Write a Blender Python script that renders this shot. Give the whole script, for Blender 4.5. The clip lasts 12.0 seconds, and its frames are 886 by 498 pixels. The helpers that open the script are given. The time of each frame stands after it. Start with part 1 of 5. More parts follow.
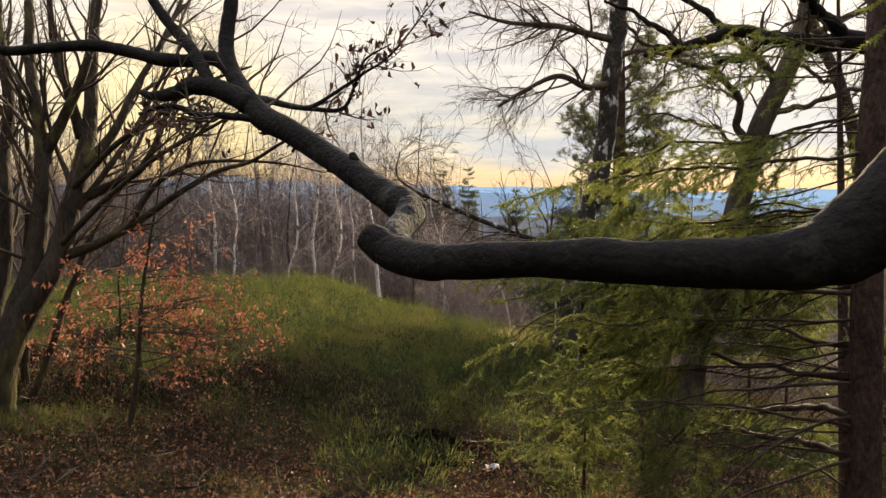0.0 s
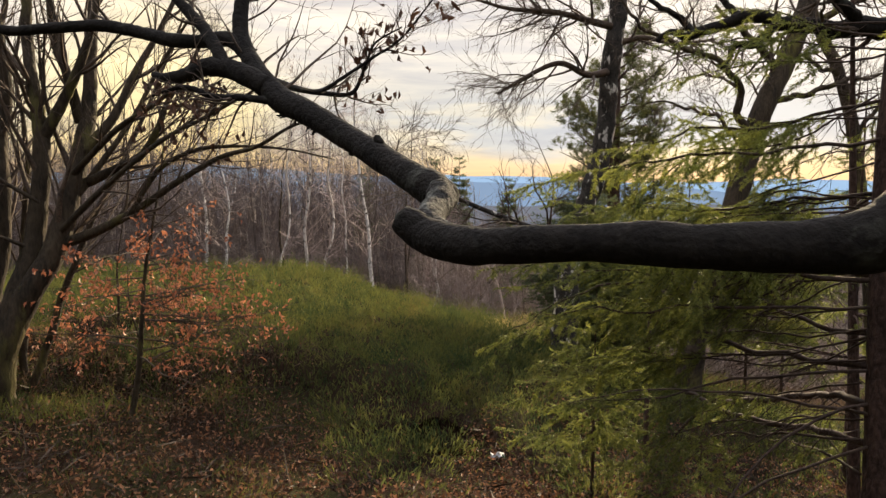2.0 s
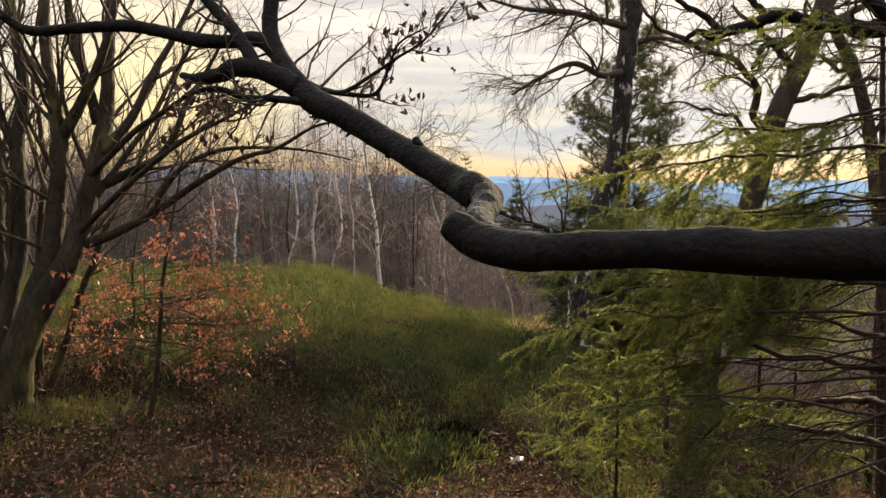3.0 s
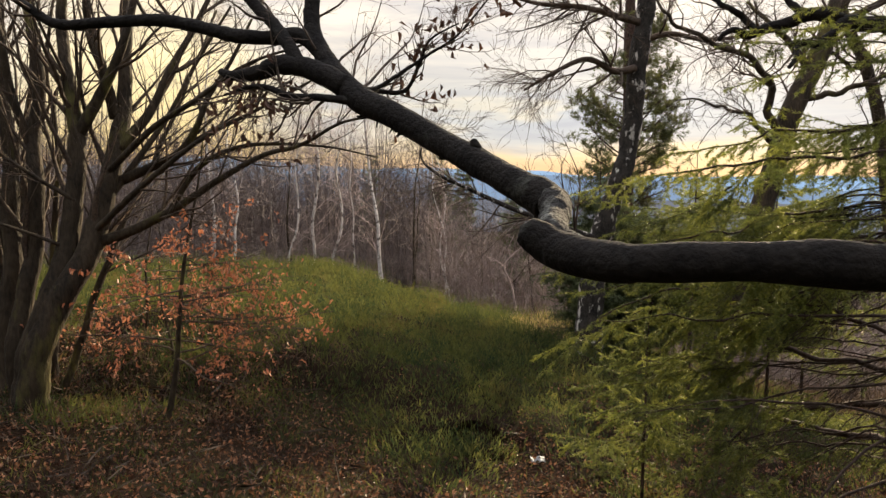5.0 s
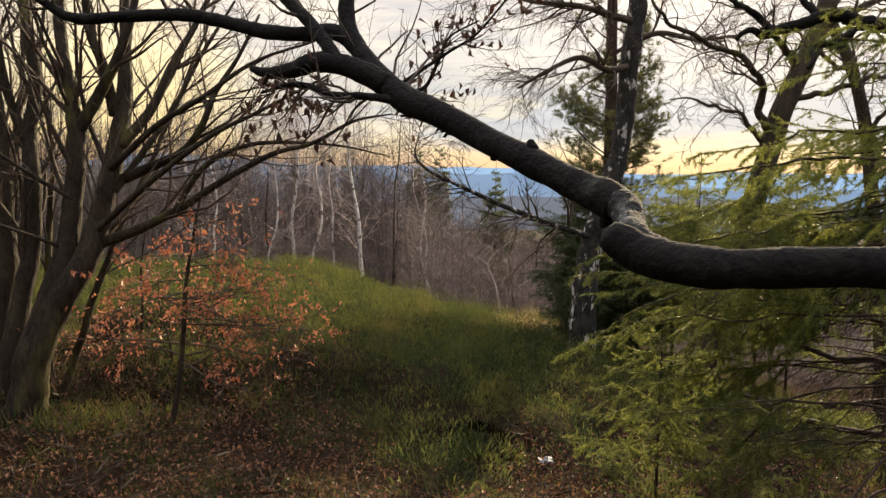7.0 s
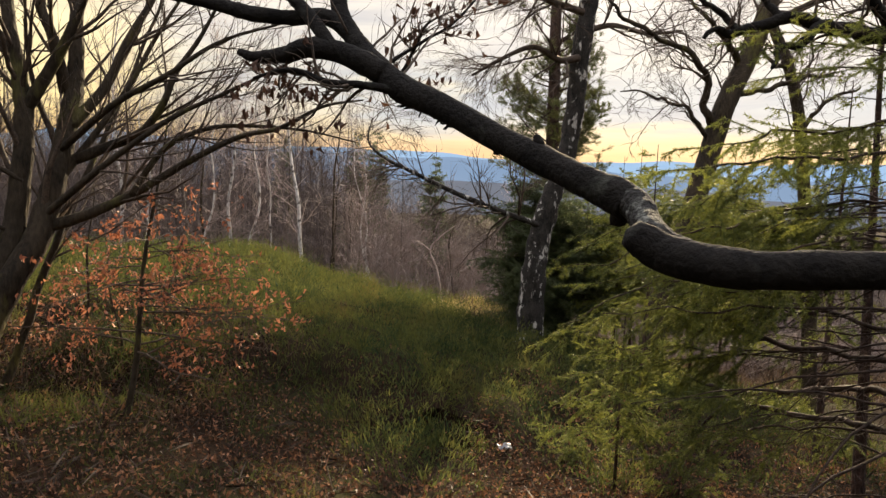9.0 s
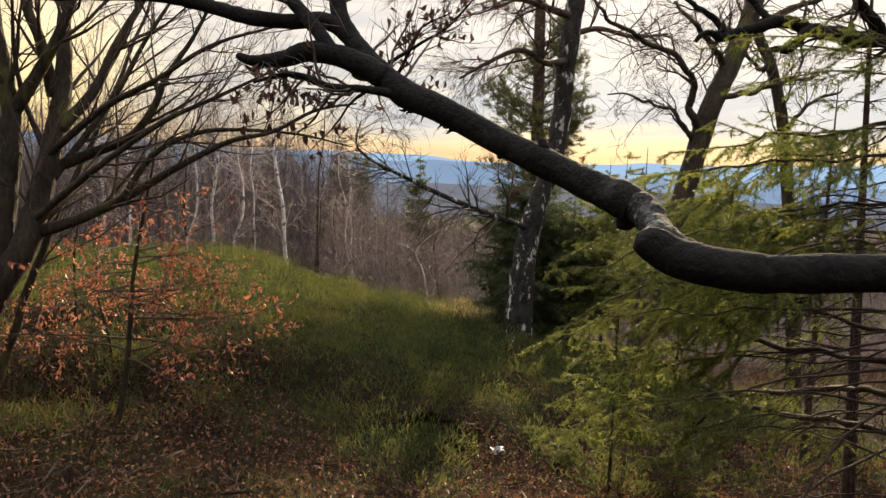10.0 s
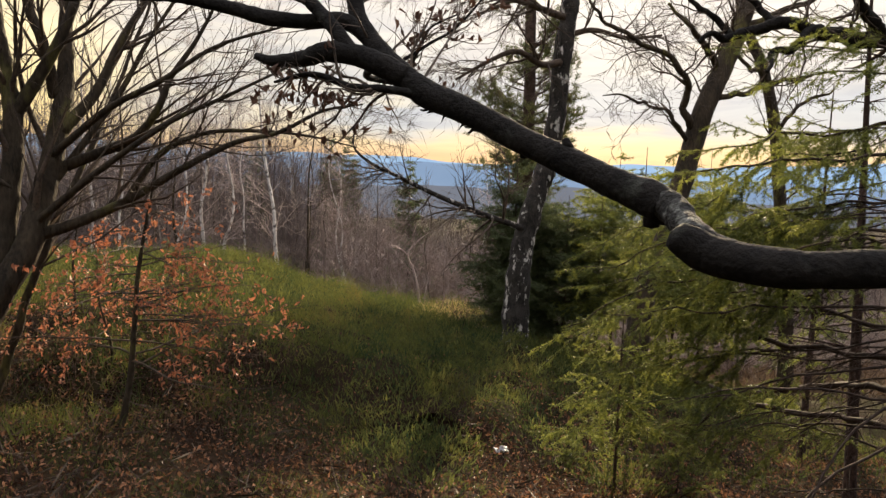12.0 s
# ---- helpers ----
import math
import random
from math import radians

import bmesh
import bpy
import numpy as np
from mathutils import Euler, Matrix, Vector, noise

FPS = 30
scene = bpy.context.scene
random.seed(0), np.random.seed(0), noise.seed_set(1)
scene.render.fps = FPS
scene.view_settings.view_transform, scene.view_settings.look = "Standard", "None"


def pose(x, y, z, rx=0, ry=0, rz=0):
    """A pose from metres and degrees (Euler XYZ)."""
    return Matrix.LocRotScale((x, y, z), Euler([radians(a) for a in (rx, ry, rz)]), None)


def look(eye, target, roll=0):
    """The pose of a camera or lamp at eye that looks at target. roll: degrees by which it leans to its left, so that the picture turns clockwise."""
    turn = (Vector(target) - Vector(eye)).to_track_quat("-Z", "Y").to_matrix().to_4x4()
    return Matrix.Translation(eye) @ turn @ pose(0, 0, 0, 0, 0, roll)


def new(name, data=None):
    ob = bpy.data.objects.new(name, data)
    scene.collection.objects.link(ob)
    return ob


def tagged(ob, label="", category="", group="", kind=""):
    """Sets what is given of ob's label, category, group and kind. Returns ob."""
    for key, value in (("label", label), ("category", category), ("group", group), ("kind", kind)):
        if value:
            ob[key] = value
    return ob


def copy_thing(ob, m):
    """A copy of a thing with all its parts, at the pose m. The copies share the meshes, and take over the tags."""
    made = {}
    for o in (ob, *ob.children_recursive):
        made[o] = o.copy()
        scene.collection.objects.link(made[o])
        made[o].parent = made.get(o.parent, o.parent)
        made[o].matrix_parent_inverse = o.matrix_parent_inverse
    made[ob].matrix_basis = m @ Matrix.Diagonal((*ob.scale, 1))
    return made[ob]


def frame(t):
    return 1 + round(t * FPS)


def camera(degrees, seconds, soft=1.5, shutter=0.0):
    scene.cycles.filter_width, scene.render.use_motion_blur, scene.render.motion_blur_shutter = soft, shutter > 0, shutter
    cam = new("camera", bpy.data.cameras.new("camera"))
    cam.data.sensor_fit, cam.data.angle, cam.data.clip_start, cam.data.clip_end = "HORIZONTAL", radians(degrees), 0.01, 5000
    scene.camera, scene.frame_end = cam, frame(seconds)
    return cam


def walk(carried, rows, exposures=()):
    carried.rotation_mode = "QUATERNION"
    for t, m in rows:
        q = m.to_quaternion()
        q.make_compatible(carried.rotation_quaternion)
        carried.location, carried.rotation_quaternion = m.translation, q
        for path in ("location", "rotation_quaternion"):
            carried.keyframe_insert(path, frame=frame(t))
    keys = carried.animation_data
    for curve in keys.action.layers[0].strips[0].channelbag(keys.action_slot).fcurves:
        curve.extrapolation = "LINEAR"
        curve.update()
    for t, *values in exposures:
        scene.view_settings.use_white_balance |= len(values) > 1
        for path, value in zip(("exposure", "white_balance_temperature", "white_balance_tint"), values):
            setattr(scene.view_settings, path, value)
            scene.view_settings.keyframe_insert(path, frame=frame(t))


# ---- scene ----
cam = camera(61.4, 12.0, soft=1.45)
METRES, EYE, TILT, LEAN, TURN = 1.5, 1.6, -4.7, 0.0, 0.0
ROWS = [
    (0.0, 0.0, 0.0, 0.0, 0.0, 0.0, -0.0),
    (0.5, -0.0334, 0.0107, -0.0063, 0.01, -0.04, 0.03),
    (1.0, -0.0586, 0.0062, -0.0051, 0.07, -0.15, 0.08),
    (1.5, -0.0743, 0.0236, -0.0102, -0.25, -0.18, 0.02),
    (2.0, -0.1064, 0.0429, -0.0113, -0.92, -0.82, -0.1),
    (2.5, -0.1567, 0.0665, -0.0092, -0.56, -0.75, -0.11),
    (4.5, -0.3292, 0.1258, 0.0311, -1.34, -1.17, -0.25),
    (5.0, -0.3755, 0.141, 0.0281, -1.22, -1.32, -0.42),
    (5.5, -0.4278, 0.1512, 0.0304, -1.12, -1.45, -0.63),
    (6.0, -0.4849, 0.1637, 0.0275, -1.31, -1.49, -0.76),
    (6.5, -0.5411, 0.1841, 0.0284, -2.09, -1.49, -0.67),
    (7.0, -0.5949, 0.1981, 0.0407, -3.51, -1.51, -0.31),
    (9.0, -0.7823, 0.2306, 0.0642, -8.75, -2.69, -1.22),
    (9.5, -0.8112, 0.2346, 0.0692, -9.15, -2.65, -1.28),
    (10.0, -0.8396, 0.2465, 0.0683, -10.12, -2.47, -0.94),
    (10.5, -0.8677, 0.2489, 0.0678, -9.97, -2.29, -0.96),
    (11.0, -0.8874, 0.2465, 0.068, -10.25, -2.25, -0.77),
    (11.5, -0.9109, 0.247, 0.0664, -10.74, -2.3, -1.03),
    (12.0, -0.94, 0.2594, 0.0606, -11.2, -2.33, -0.71),
]
walk(cam, [(t, pose(0, 0, EYE, TILT, LEAN, TURN) @ pose(METRES * x, METRES * y, METRES * z, 90 + pitch, roll, yaw)) for t, x, y, z, yaw, pitch, roll in ROWS])
# A wooded hilltop at evening: crooked oak bough, multi-stemmed hornbeam, spruces, birches, a bilberry mound and far hills.

# ---- sun, sky and exposure ----
SUN_TURN, SUN_RISE = 27.0, 20.0          # degrees to the right of straight ahead, degrees above the horizon
SUN_WAY = Vector((math.sin(radians(SUN_TURN)) * math.cos(radians(SUN_RISE)), math.cos(radians(SUN_TURN)) * math.cos(radians(SUN_RISE)), math.sin(radians(SUN_RISE))))
sun = new("sun", bpy.data.lights.new("sun", "SUN"))
sun.data.energy, sun.data.angle, sun.data.color = 5.6, radians(1.5), (1.0, 0.79, 0.51)
sun.matrix_world = look((0, 0, 30), Vector((0, 0, 30)) - SUN_WAY)
scene.view_settings.exposure = 0.93

world = bpy.data.worlds.new("evening_sky")
scene.world = world
world.use_nodes = True
wt = world.node_tree
wt.nodes.clear()


def wnode(kind, operation="", data_type="", blend_type="", interpolation_type=""):
    n = wt.nodes.new(kind)
    if data_type:
        n.data_type = data_type
    if blend_type:
        n.blend_type = blend_type
    if operation:
        n.operation = operation
    if interpolation_type:
        n.interpolation_type = interpolation_type
    return n


sky = wnode("ShaderNodeTexSky")
sky.sky_type, sky.sun_disc, sky.sun_elevation, sky.sun_rotation, sky.air_density, sky.dust_density = "NISHITA", False, radians(SUN_RISE), radians(SUN_TURN), 1.0, 0.3
coord = wnode("ShaderNodeTexCoord")
split = wnode("ShaderNodeSeparateXYZ")
wt.links.new(coord.outputs["Generated"], split.inputs[0])
heights = wnode("ShaderNodeValToRGB")
els = heights.color_ramp.elements
SKY_STOPS = ((0.0, (1.0, 0.62, 0.34)), (0.022, (1.0, 0.75, 0.44)), (0.042, (1.0, 0.82, 0.56)), (0.09, (0.97, 0.84, 0.62)), (0.14, (1.12, 0.98, 0.79)), (0.25, (1.12, 0.99, 0.85)), (0.45, (1.3, 1.25, 1.28)), (1.0, (2.1, 2.15, 2.4)))
while len(els) < len(SKY_STOPS):
    els.new(0.5)
for el, (p, c) in zip(els, SKY_STOPS):
    el.position, el.color = p, (*c, 1)
wt.links.new(split.outputs["Z"], heights.inputs[0])
stretch = wnode("ShaderNodeMapping")
stretch.inputs["Scale"].default_value = (2.6, 2.6, 16.0)
stretch.inputs["Location"].default_value = (2.3, 0.2, 0.5)
wt.links.new(coord.outputs["Generated"], stretch.inputs["Vector"])
clouds = wnode("ShaderNodeTexNoise")
clouds.inputs["Scale"].default_value, clouds.inputs["Detail"].default_value, clouds.inputs["Roughness"].default_value, clouds.inputs["Distortion"].default_value = 1.7, 7, 0.55, 0.4
wt.links.new(stretch.outputs[0], clouds.inputs["Vector"])
cover = wnode("ShaderNodeValToRGB")
cover.color_ramp.elements[0].position, cover.color_ramp.elements[1].position = 0.42, 0.60
# thicker cloud on the sun's side
bias = wnode("ShaderNodeMapRange")
for k, v in (("From Min", -0.3), ("From Max", 0.2), ("To Min", -0.07), ("To Max", 0.13)):
    bias.inputs[k].default_value = v
wt.links.new(split.outputs["X"], bias.inputs["Value"])
thick = wnode("ShaderNodeMath", operation="ADD")
wt.links.new(clouds.outputs["Fac"], thick.inputs[0])
wt.links.new(bias.outputs[0], thick.inputs[1])
wt.links.new(thick.outputs[0], cover.inputs[0])
lift = wnode("ShaderNodeValToRGB")
bands = lift.color_ramp.elements
LIFT = ((0.0, 0.0), (0.024, 0.05), (0.044, 0.9), (0.080, 0.95), (0.13, 0.5), (1.0, 0.4))
while len(bands) < len(LIFT):
    bands.new(0.5)
for el, (p, c) in zip(bands, LIFT):
    el.position, el.color = p, (c, c, c, 1)
ragged = wnode("ShaderNodeMath", operation="MULTIPLY_ADD")
ragged.inputs[1].default_value = 0.085
ragged_z = wnode("ShaderNodeMath", operation="SUBTRACT")
ragged_z.inputs[1].default_value = 0.043
wt.links.new(split.outputs["Z"], ragged_z.inputs[0])
wt.links.new(clouds.outputs["Fac"], ragged.inputs[0])
wt.links.new(ragged_z.outputs[0], ragged.inputs[2])
wt.links.new(ragged.outputs[0], lift.inputs[0])
amount = wnode("ShaderNodeMath", operation="MULTIPLY")
wt.links.new(cover.outputs["Color"], amount.inputs[0])
wt.links.new(lift.outputs[0], amount.inputs[1])
streaks = wnode("ShaderNodeMix", data_type="RGBA")
wt.links.new(amount.outputs[0], streaks.inputs["Factor"])
wt.links.new(heights.outputs["Color"], streaks.inputs["A"])
# the cloud is warm grey on the far side from the sun, blue-grey on the near side
side = wnode("ShaderNodeMapRange")
side.inputs["From Min"].default_value, side.inputs["From Max"].default_value = -0.25, 0.2
wt.links.new(split.outputs["X"], side.inputs["Value"])
cloud_colour = wnode("ShaderNodeMix", data_type="RGBA")
cloud_colour.inputs["A"].default_value, cloud_colour.inputs["B"].default_value = (0.70, 0.62, 0.55, 1), (0.52, 0.57, 0.67, 1)
wt.links.new(side.outputs[0], cloud_colour.inputs["Factor"])
wt.links.new(cloud_colour.outputs["Result"], streaks.inputs["B"])
# fine wisps drawn out along the cloud, and a yellower sky low on the far side from the sun
fine_stretch = wnode("ShaderNodeMapping")
fine_stretch.inputs["Scale"].default_value = (4.0, 4.0, 34.0)
fine_stretch.inputs["Rotation"].default_value = (0.05, -0.07, 0.0)
wt.links.new(coord.outputs["Generated"], fine_stretch.inputs["Vector"])
wisps = wnode("ShaderNodeTexNoise")
wisps.inputs["Scale"].default_value, wisps.inputs["Detail"].default_value, wisps.inputs["Roughness"].default_value, wisps.inputs["Distortion"].default_value = 1.6, 8, 0.6, 0.7
wt.links.new(fine_stretch.outputs[0], wisps.inputs["Vector"])
wisp_tint = wnode("ShaderNodeValToRGB")
wisp_tint.color_ramp.elements[0].position, wisp_tint.color_ramp.elements[0].color = 0.36, (0.82, 0.825, 0.875, 1)
wisp_tint.color_ramp.elements[1].position, wisp_tint.color_ramp.elements[1].color = 0.60, (1.06, 1.04, 1.0, 1)
wt.links.new(wisps.outputs["Fac"], wisp_tint.inputs[0])
wispy = wnode("ShaderNodeMix", data_type="RGBA", blend_type="MULTIPLY")
wispy.inputs["Factor"].default_value = 1.0
wt.links.new(streaks.outputs["Result"], wispy.inputs["A"])
wt.links.new(wisp_tint.outputs["Color"], wispy.inputs["B"])
low_side = wnode("ShaderNodeVectorMath", operation="DOT_PRODUCT")
low_side.inputs[1].default_value = Vector((-0.34, 0.93, 0.07)).normalized()
wt.links.new(coord.outputs["Generated"], low_side.inputs[0])
warm_amount = wnode("ShaderNodeMapRange", interpolation_type="SMOOTHSTEP")
for k, v in (("From Min", 0.982), ("From Max", 0.9995), ("To Min", 0.0), ("To Max", 1.0)):
    warm_amount.inputs[k].default_value = v
wt.links.new(low_side.outputs["Value"], warm_amount.inputs["Value"])
warmed = wnode("ShaderNodeMix", data_type="RGBA", blend_type="MULTIPLY")
wt.links.new(warm_amount.outputs[0], warmed.inputs["Factor"])
wt.links.new(wispy.outputs["Result"], warmed.inputs["A"])
warmed.inputs["B"].default_value = (1.2, 1.09, 0.74, 1)
# brightening round the veiled sun
toward = wnode("ShaderNodeVectorMath", operation="DOT_PRODUCT")
toward.inputs[1].default_value = SUN_WAY
wt.links.new(coord.outputs["Generated"], toward.inputs[0])
halo = wnode("ShaderNodeMapRange", interpolation_type="SMOOTHERSTEP")
for k, v in (("From Min", 0.86), ("From Max", 1.0), ("To Min", 0.0), ("To Max", 1.0)):
    halo.inputs[k].default_value = v
wt.links.new(toward.outputs["Value"], halo.inputs["Value"])
glow = wnode("ShaderNodeMix", data_type="RGBA", blend_type="ADD")
wt.links.new(halo.outputs[0], glow.inputs["Factor"])
wt.links.new(warmed.outputs["Result"], glow.inputs["A"])
glow.inputs["B"].default_value = (0.22, 0.15, 0.07, 1)
b_clouds, b_sky, both, out = wnode("ShaderNodeBackground"), wnode("ShaderNodeBackground"), wnode("ShaderNodeAddShader"), wnode("ShaderNodeOutputWorld")
b_clouds.inputs["Strength"].default_value, b_sky.inputs["Strength"].default_value = 0.525, 0.006
wt.links.new(glow.outputs["Result"], b_clouds.inputs["Color"])
wt.links.new(sky.outputs[0], b_sky.inputs["Color"])
wt.links.new(b_clouds.outputs[0], both.inputs[0])
wt.links.new(b_sky.outputs[0], both.inputs[1])
wt.links.new(both.outputs[0], out.inputs["Surface"])


# ---- materials ----
def material(name, low, high, scale=6.0, rough=0.85, bump=0.3, stretch_by=(1, 1, 1), per_island=0.0, through_light=0.0, third=None, third_scale=1.5, third_at=(0.5, 0.62), fine=6.0, sheen=0.3, per_object=0.0):
    """Two colours mixed by noise at two scales, a third in patches, relief, and light passing through leaves."""
    m = bpy.data.materials.new(name)
    m.use_nodes = True
    t = m.node_tree
    t.nodes.clear()

    def n(kind, operation="", data_type=""):
        q = t.nodes.new(kind)
        if operation:
            q.operation = operation
        if data_type:
            q.data_type = data_type
        return q

    where = n("ShaderNodeTexCoord")
    mapping = n("ShaderNodeMapping")
    mapping.inputs["Scale"].default_value = stretch_by
    t.links.new(where.outputs["Object"], mapping.inputs["Vector"])
    broad, grain = n("ShaderNodeTexNoise"), n("ShaderNodeTexNoise")
    broad.inputs["Scale"].default_value, broad.inputs["Detail"].default_value = scale, 5
    grain.inputs["Scale"].default_value, grain.inputs["Detail"].default_value = scale * fine, 4
    for q in (broad, grain):
        t.links.new(mapping.outputs[0], q.inputs["Vector"])
    mean = n("ShaderNodeMath", operation="ADD")
    t.links.new(broad.outputs["Fac"], mean.inputs[0])
    t.links.new(grain.outputs["Fac"], mean.inputs[1])
    value = n("ShaderNodeMapRange")
    value.inputs["From Min"].default_value, value.inputs["From Max"].default_value = 0.75, 1.25
    t.links.new(mean.outputs[0], value.inputs["Value"])
    fac = value.outputs[0]
    if per_island:
        geo = n("ShaderNodeNewGeometry")
        info = n("ShaderNodeObjectInfo")
        s1 = n("ShaderNodeMath", operation="ADD")
        t.links.new(geo.outputs["Random Per Island"], s1.inputs[0])
        t.links.new(info.outputs["Random"], s1.inputs[1])
        fr = n("ShaderNodeMath", operation="FRACT")
        t.links.new(s1.outputs[0], fr.inputs[0])
        if per_island > 0.8:
            darker = n("ShaderNodeMath", operation="POWER")
            t.links.new(fr.outputs[0], darker.inputs[0])
            darker.inputs[1].default_value = 2.6
            fr = darker
        mixf = n("ShaderNodeMix")
        mixf.inputs["Factor"].default_value = per_island
        t.links.new(fac, mixf.inputs["A"])
        t.links.new(fr.outputs[0], mixf.inputs["B"])
        fac = mixf.outputs["Result"]
    if per_object:
        whole = n("ShaderNodeObjectInfo")
        mixo = n("ShaderNodeMix")
        mixo.inputs["Factor"].default_value = per_object
        t.links.new(fac, mixo.inputs["A"])
        uneven = n("ShaderNodeMath", operation="POWER")
        uneven.inputs[1].default_value = 1.5
        t.links.new(whole.outputs["Random"], uneven.inputs[0])
        t.links.new(uneven.outputs[0], mixo.inputs["B"])
        fac = mixo.outputs["Result"]
    colour = n("ShaderNodeMix", data_type="RGBA")
    colour.inputs["A"].default_value, colour.inputs["B"].default_value = (*low, 1), (*high, 1)
    t.links.new(fac, colour.inputs["Factor"])
    col = colour.outputs["Result"]
    if third:
        patch = n("ShaderNodeTexNoise")
        patch.inputs["Scale"].default_value, patch.inputs["Detail"].default_value, patch.inputs["Roughness"].default_value = third_scale, 6, 0.65
        t.links.new(mapping.outputs[0], patch.inputs["Vector"])
        step = n("ShaderNodeMapRange")
        step.inputs["From Min"].default_value, step.inputs["From Max"].default_value = third_at
        t.links.new(patch.outputs["Fac"], step.inputs["Value"])
        mix3 = n("ShaderNodeMix", data_type="RGBA")
        mix3.inputs["B"].default_value = (*third, 1)
        t.links.new(step.outputs[0], mix3.inputs["Factor"])
        t.links.new(col, mix3.inputs["A"])
        col = mix3.outputs["Result"]
    shade = n("ShaderNodeBsdfPrincipled")
    shade.inputs["Roughness"].default_value = rough
    shade.inputs["Specular IOR Level"].default_value = sheen
    t.links.new(col, shade.inputs["Base Color"])
    if bump:
        b = n("ShaderNodeBump")
        b.inputs["Strength"].default_value, b.inputs["Distance"].default_value = bump, 0.02
        t.links.new(mean.outputs[0], b.inputs["Height"])
        t.links.new(b.outputs[0], shade.inputs["Normal"])
    last = shade.outputs[0]
    if through_light:
        thin = n("ShaderNodeBsdfTranslucent")
        t.links.new(col, thin.inputs["Color"])
        mixs = n("ShaderNodeMixShader")
        mixs.inputs[0].default_value = through_light
        t.links.new(last, mixs.inputs[1])
        t.links.new(thin.outputs[0], mixs.inputs[2])
        last = mixs.outputs[0]
    t.links.new(last, n("ShaderNodeOutputMaterial").inputs["Surface"])
    return m


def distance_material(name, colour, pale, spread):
    """Far land through kilometres of air: plain backdrop, blue haze put into its glow."""
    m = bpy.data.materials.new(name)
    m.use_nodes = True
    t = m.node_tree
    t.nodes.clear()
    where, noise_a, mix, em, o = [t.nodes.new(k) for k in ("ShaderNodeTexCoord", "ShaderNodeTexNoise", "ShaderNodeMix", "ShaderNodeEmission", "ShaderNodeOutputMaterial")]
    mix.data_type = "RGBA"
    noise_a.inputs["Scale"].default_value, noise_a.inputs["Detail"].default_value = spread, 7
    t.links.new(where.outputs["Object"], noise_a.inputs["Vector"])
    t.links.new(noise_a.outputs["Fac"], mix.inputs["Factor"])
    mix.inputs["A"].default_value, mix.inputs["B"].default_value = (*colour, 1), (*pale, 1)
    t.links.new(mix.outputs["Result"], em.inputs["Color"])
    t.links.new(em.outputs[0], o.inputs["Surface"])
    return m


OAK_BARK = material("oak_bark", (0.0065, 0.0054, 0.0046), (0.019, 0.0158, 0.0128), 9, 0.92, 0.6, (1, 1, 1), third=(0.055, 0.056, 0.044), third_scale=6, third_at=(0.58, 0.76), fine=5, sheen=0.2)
LICHEN_BARK = material("lichened_oak_bark", (0.010, 0.009, 0.0075), (0.040, 0.036, 0.030), 14, 0.9, 1.0, third=(0.17, 0.17, 0.145), third_scale=17, third_at=(0.53, 0.63), fine=5)
# third: moss, its colour brightened to stand for sunlit stem edges too
HORNBEAM_BARK = material("hornbeam_bark", (0.018, 0.013, 0.008), (0.065, 0.047, 0.028), 7, 0.85, 0.9, (1, 1, 0.35), third=(0.17, 0.155, 0.04), third_scale=3.0, third_at=(0.55, 0.74))
TWIG_BARK = material("twig_bark", (0.03, 0.021, 0.014), (0.115, 0.08, 0.055), 12, 0.75, 0.0)
SPRUCE_BARK = material("spruce_bark", (0.022, 0.013, 0.010), (0.085, 0.05, 0.038), 11, 0.9, 0.9, (1, 1, 0.5), fine=4)
DEAD_TWIG = material("dead_spruce_twig", (0.020, 0.013, 0.010), (0.075, 0.048, 0.035), 14, 0.85, 0.2)
NEEDLE = material("spruce_needles", (0.015, 0.032, 0.011), (0.36, 0.375, 0.072), 7, 0.5, 0.0, per_island=0.2, through_light=0.54, sheen=0.5, per_object=0.42)
# NEEDLE's colours brightened: sunlight on the low sprays is put into the colour
LIT_NEEDLE = material("sunlit_spruce_needles", (0.024, 0.048, 0.015), (0.44, 0.455, 0.085), 7, 0.5, 0.0, per_island=0.2, through_light=0.6, sheen=0.5, per_object=0.35)
DARK_NEEDLE = material("dark_conifer_needles", (0.045, 0.065, 0.034), (0.14, 0.16, 0.062), 3, 0.6, 0.0, per_island=0.4, through_light=0.4)
PINE_NEEDLE = material("pine_needles", (0.04, 0.055, 0.02), (0.17, 0.17, 0.05), 3, 0.55, 0.0, per_island=0.5, through_light=0.35)
BIRCH_BARK = material("birch_bark", (0.36, 0.33, 0.31), (0.72, 0.68, 0.64), 4, 0.7, 0.3, (1, 1, 0.6), third=(0.06, 0.05, 0.045), third_scale=6.5, third_at=(0.51, 0.62))
OLD_BIRCH_BARK = material("old_birch_bark", (0.010, 0.009, 0.008), (0.06, 0.052, 0.044), 14, 0.95, 1.0, (1, 1, 0.45), third=(0.55, 0.52, 0.47), third_scale=9.0, third_at=(0.565, 0.615))
BIRCH_TWIG = material("birch_twigs", (0.16, 0.12, 0.105), (0.48, 0.38, 0.34), 2, 0.7, 0.0, per_island=0.4)
# paler than near bark: some distance haze is put into these tones
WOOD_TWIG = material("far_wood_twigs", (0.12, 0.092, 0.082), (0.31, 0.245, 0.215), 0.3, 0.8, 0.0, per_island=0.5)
# WOOD_TWIG's tones darkened to about 0.6
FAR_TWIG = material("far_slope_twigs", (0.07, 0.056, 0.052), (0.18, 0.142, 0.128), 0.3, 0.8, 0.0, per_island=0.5)
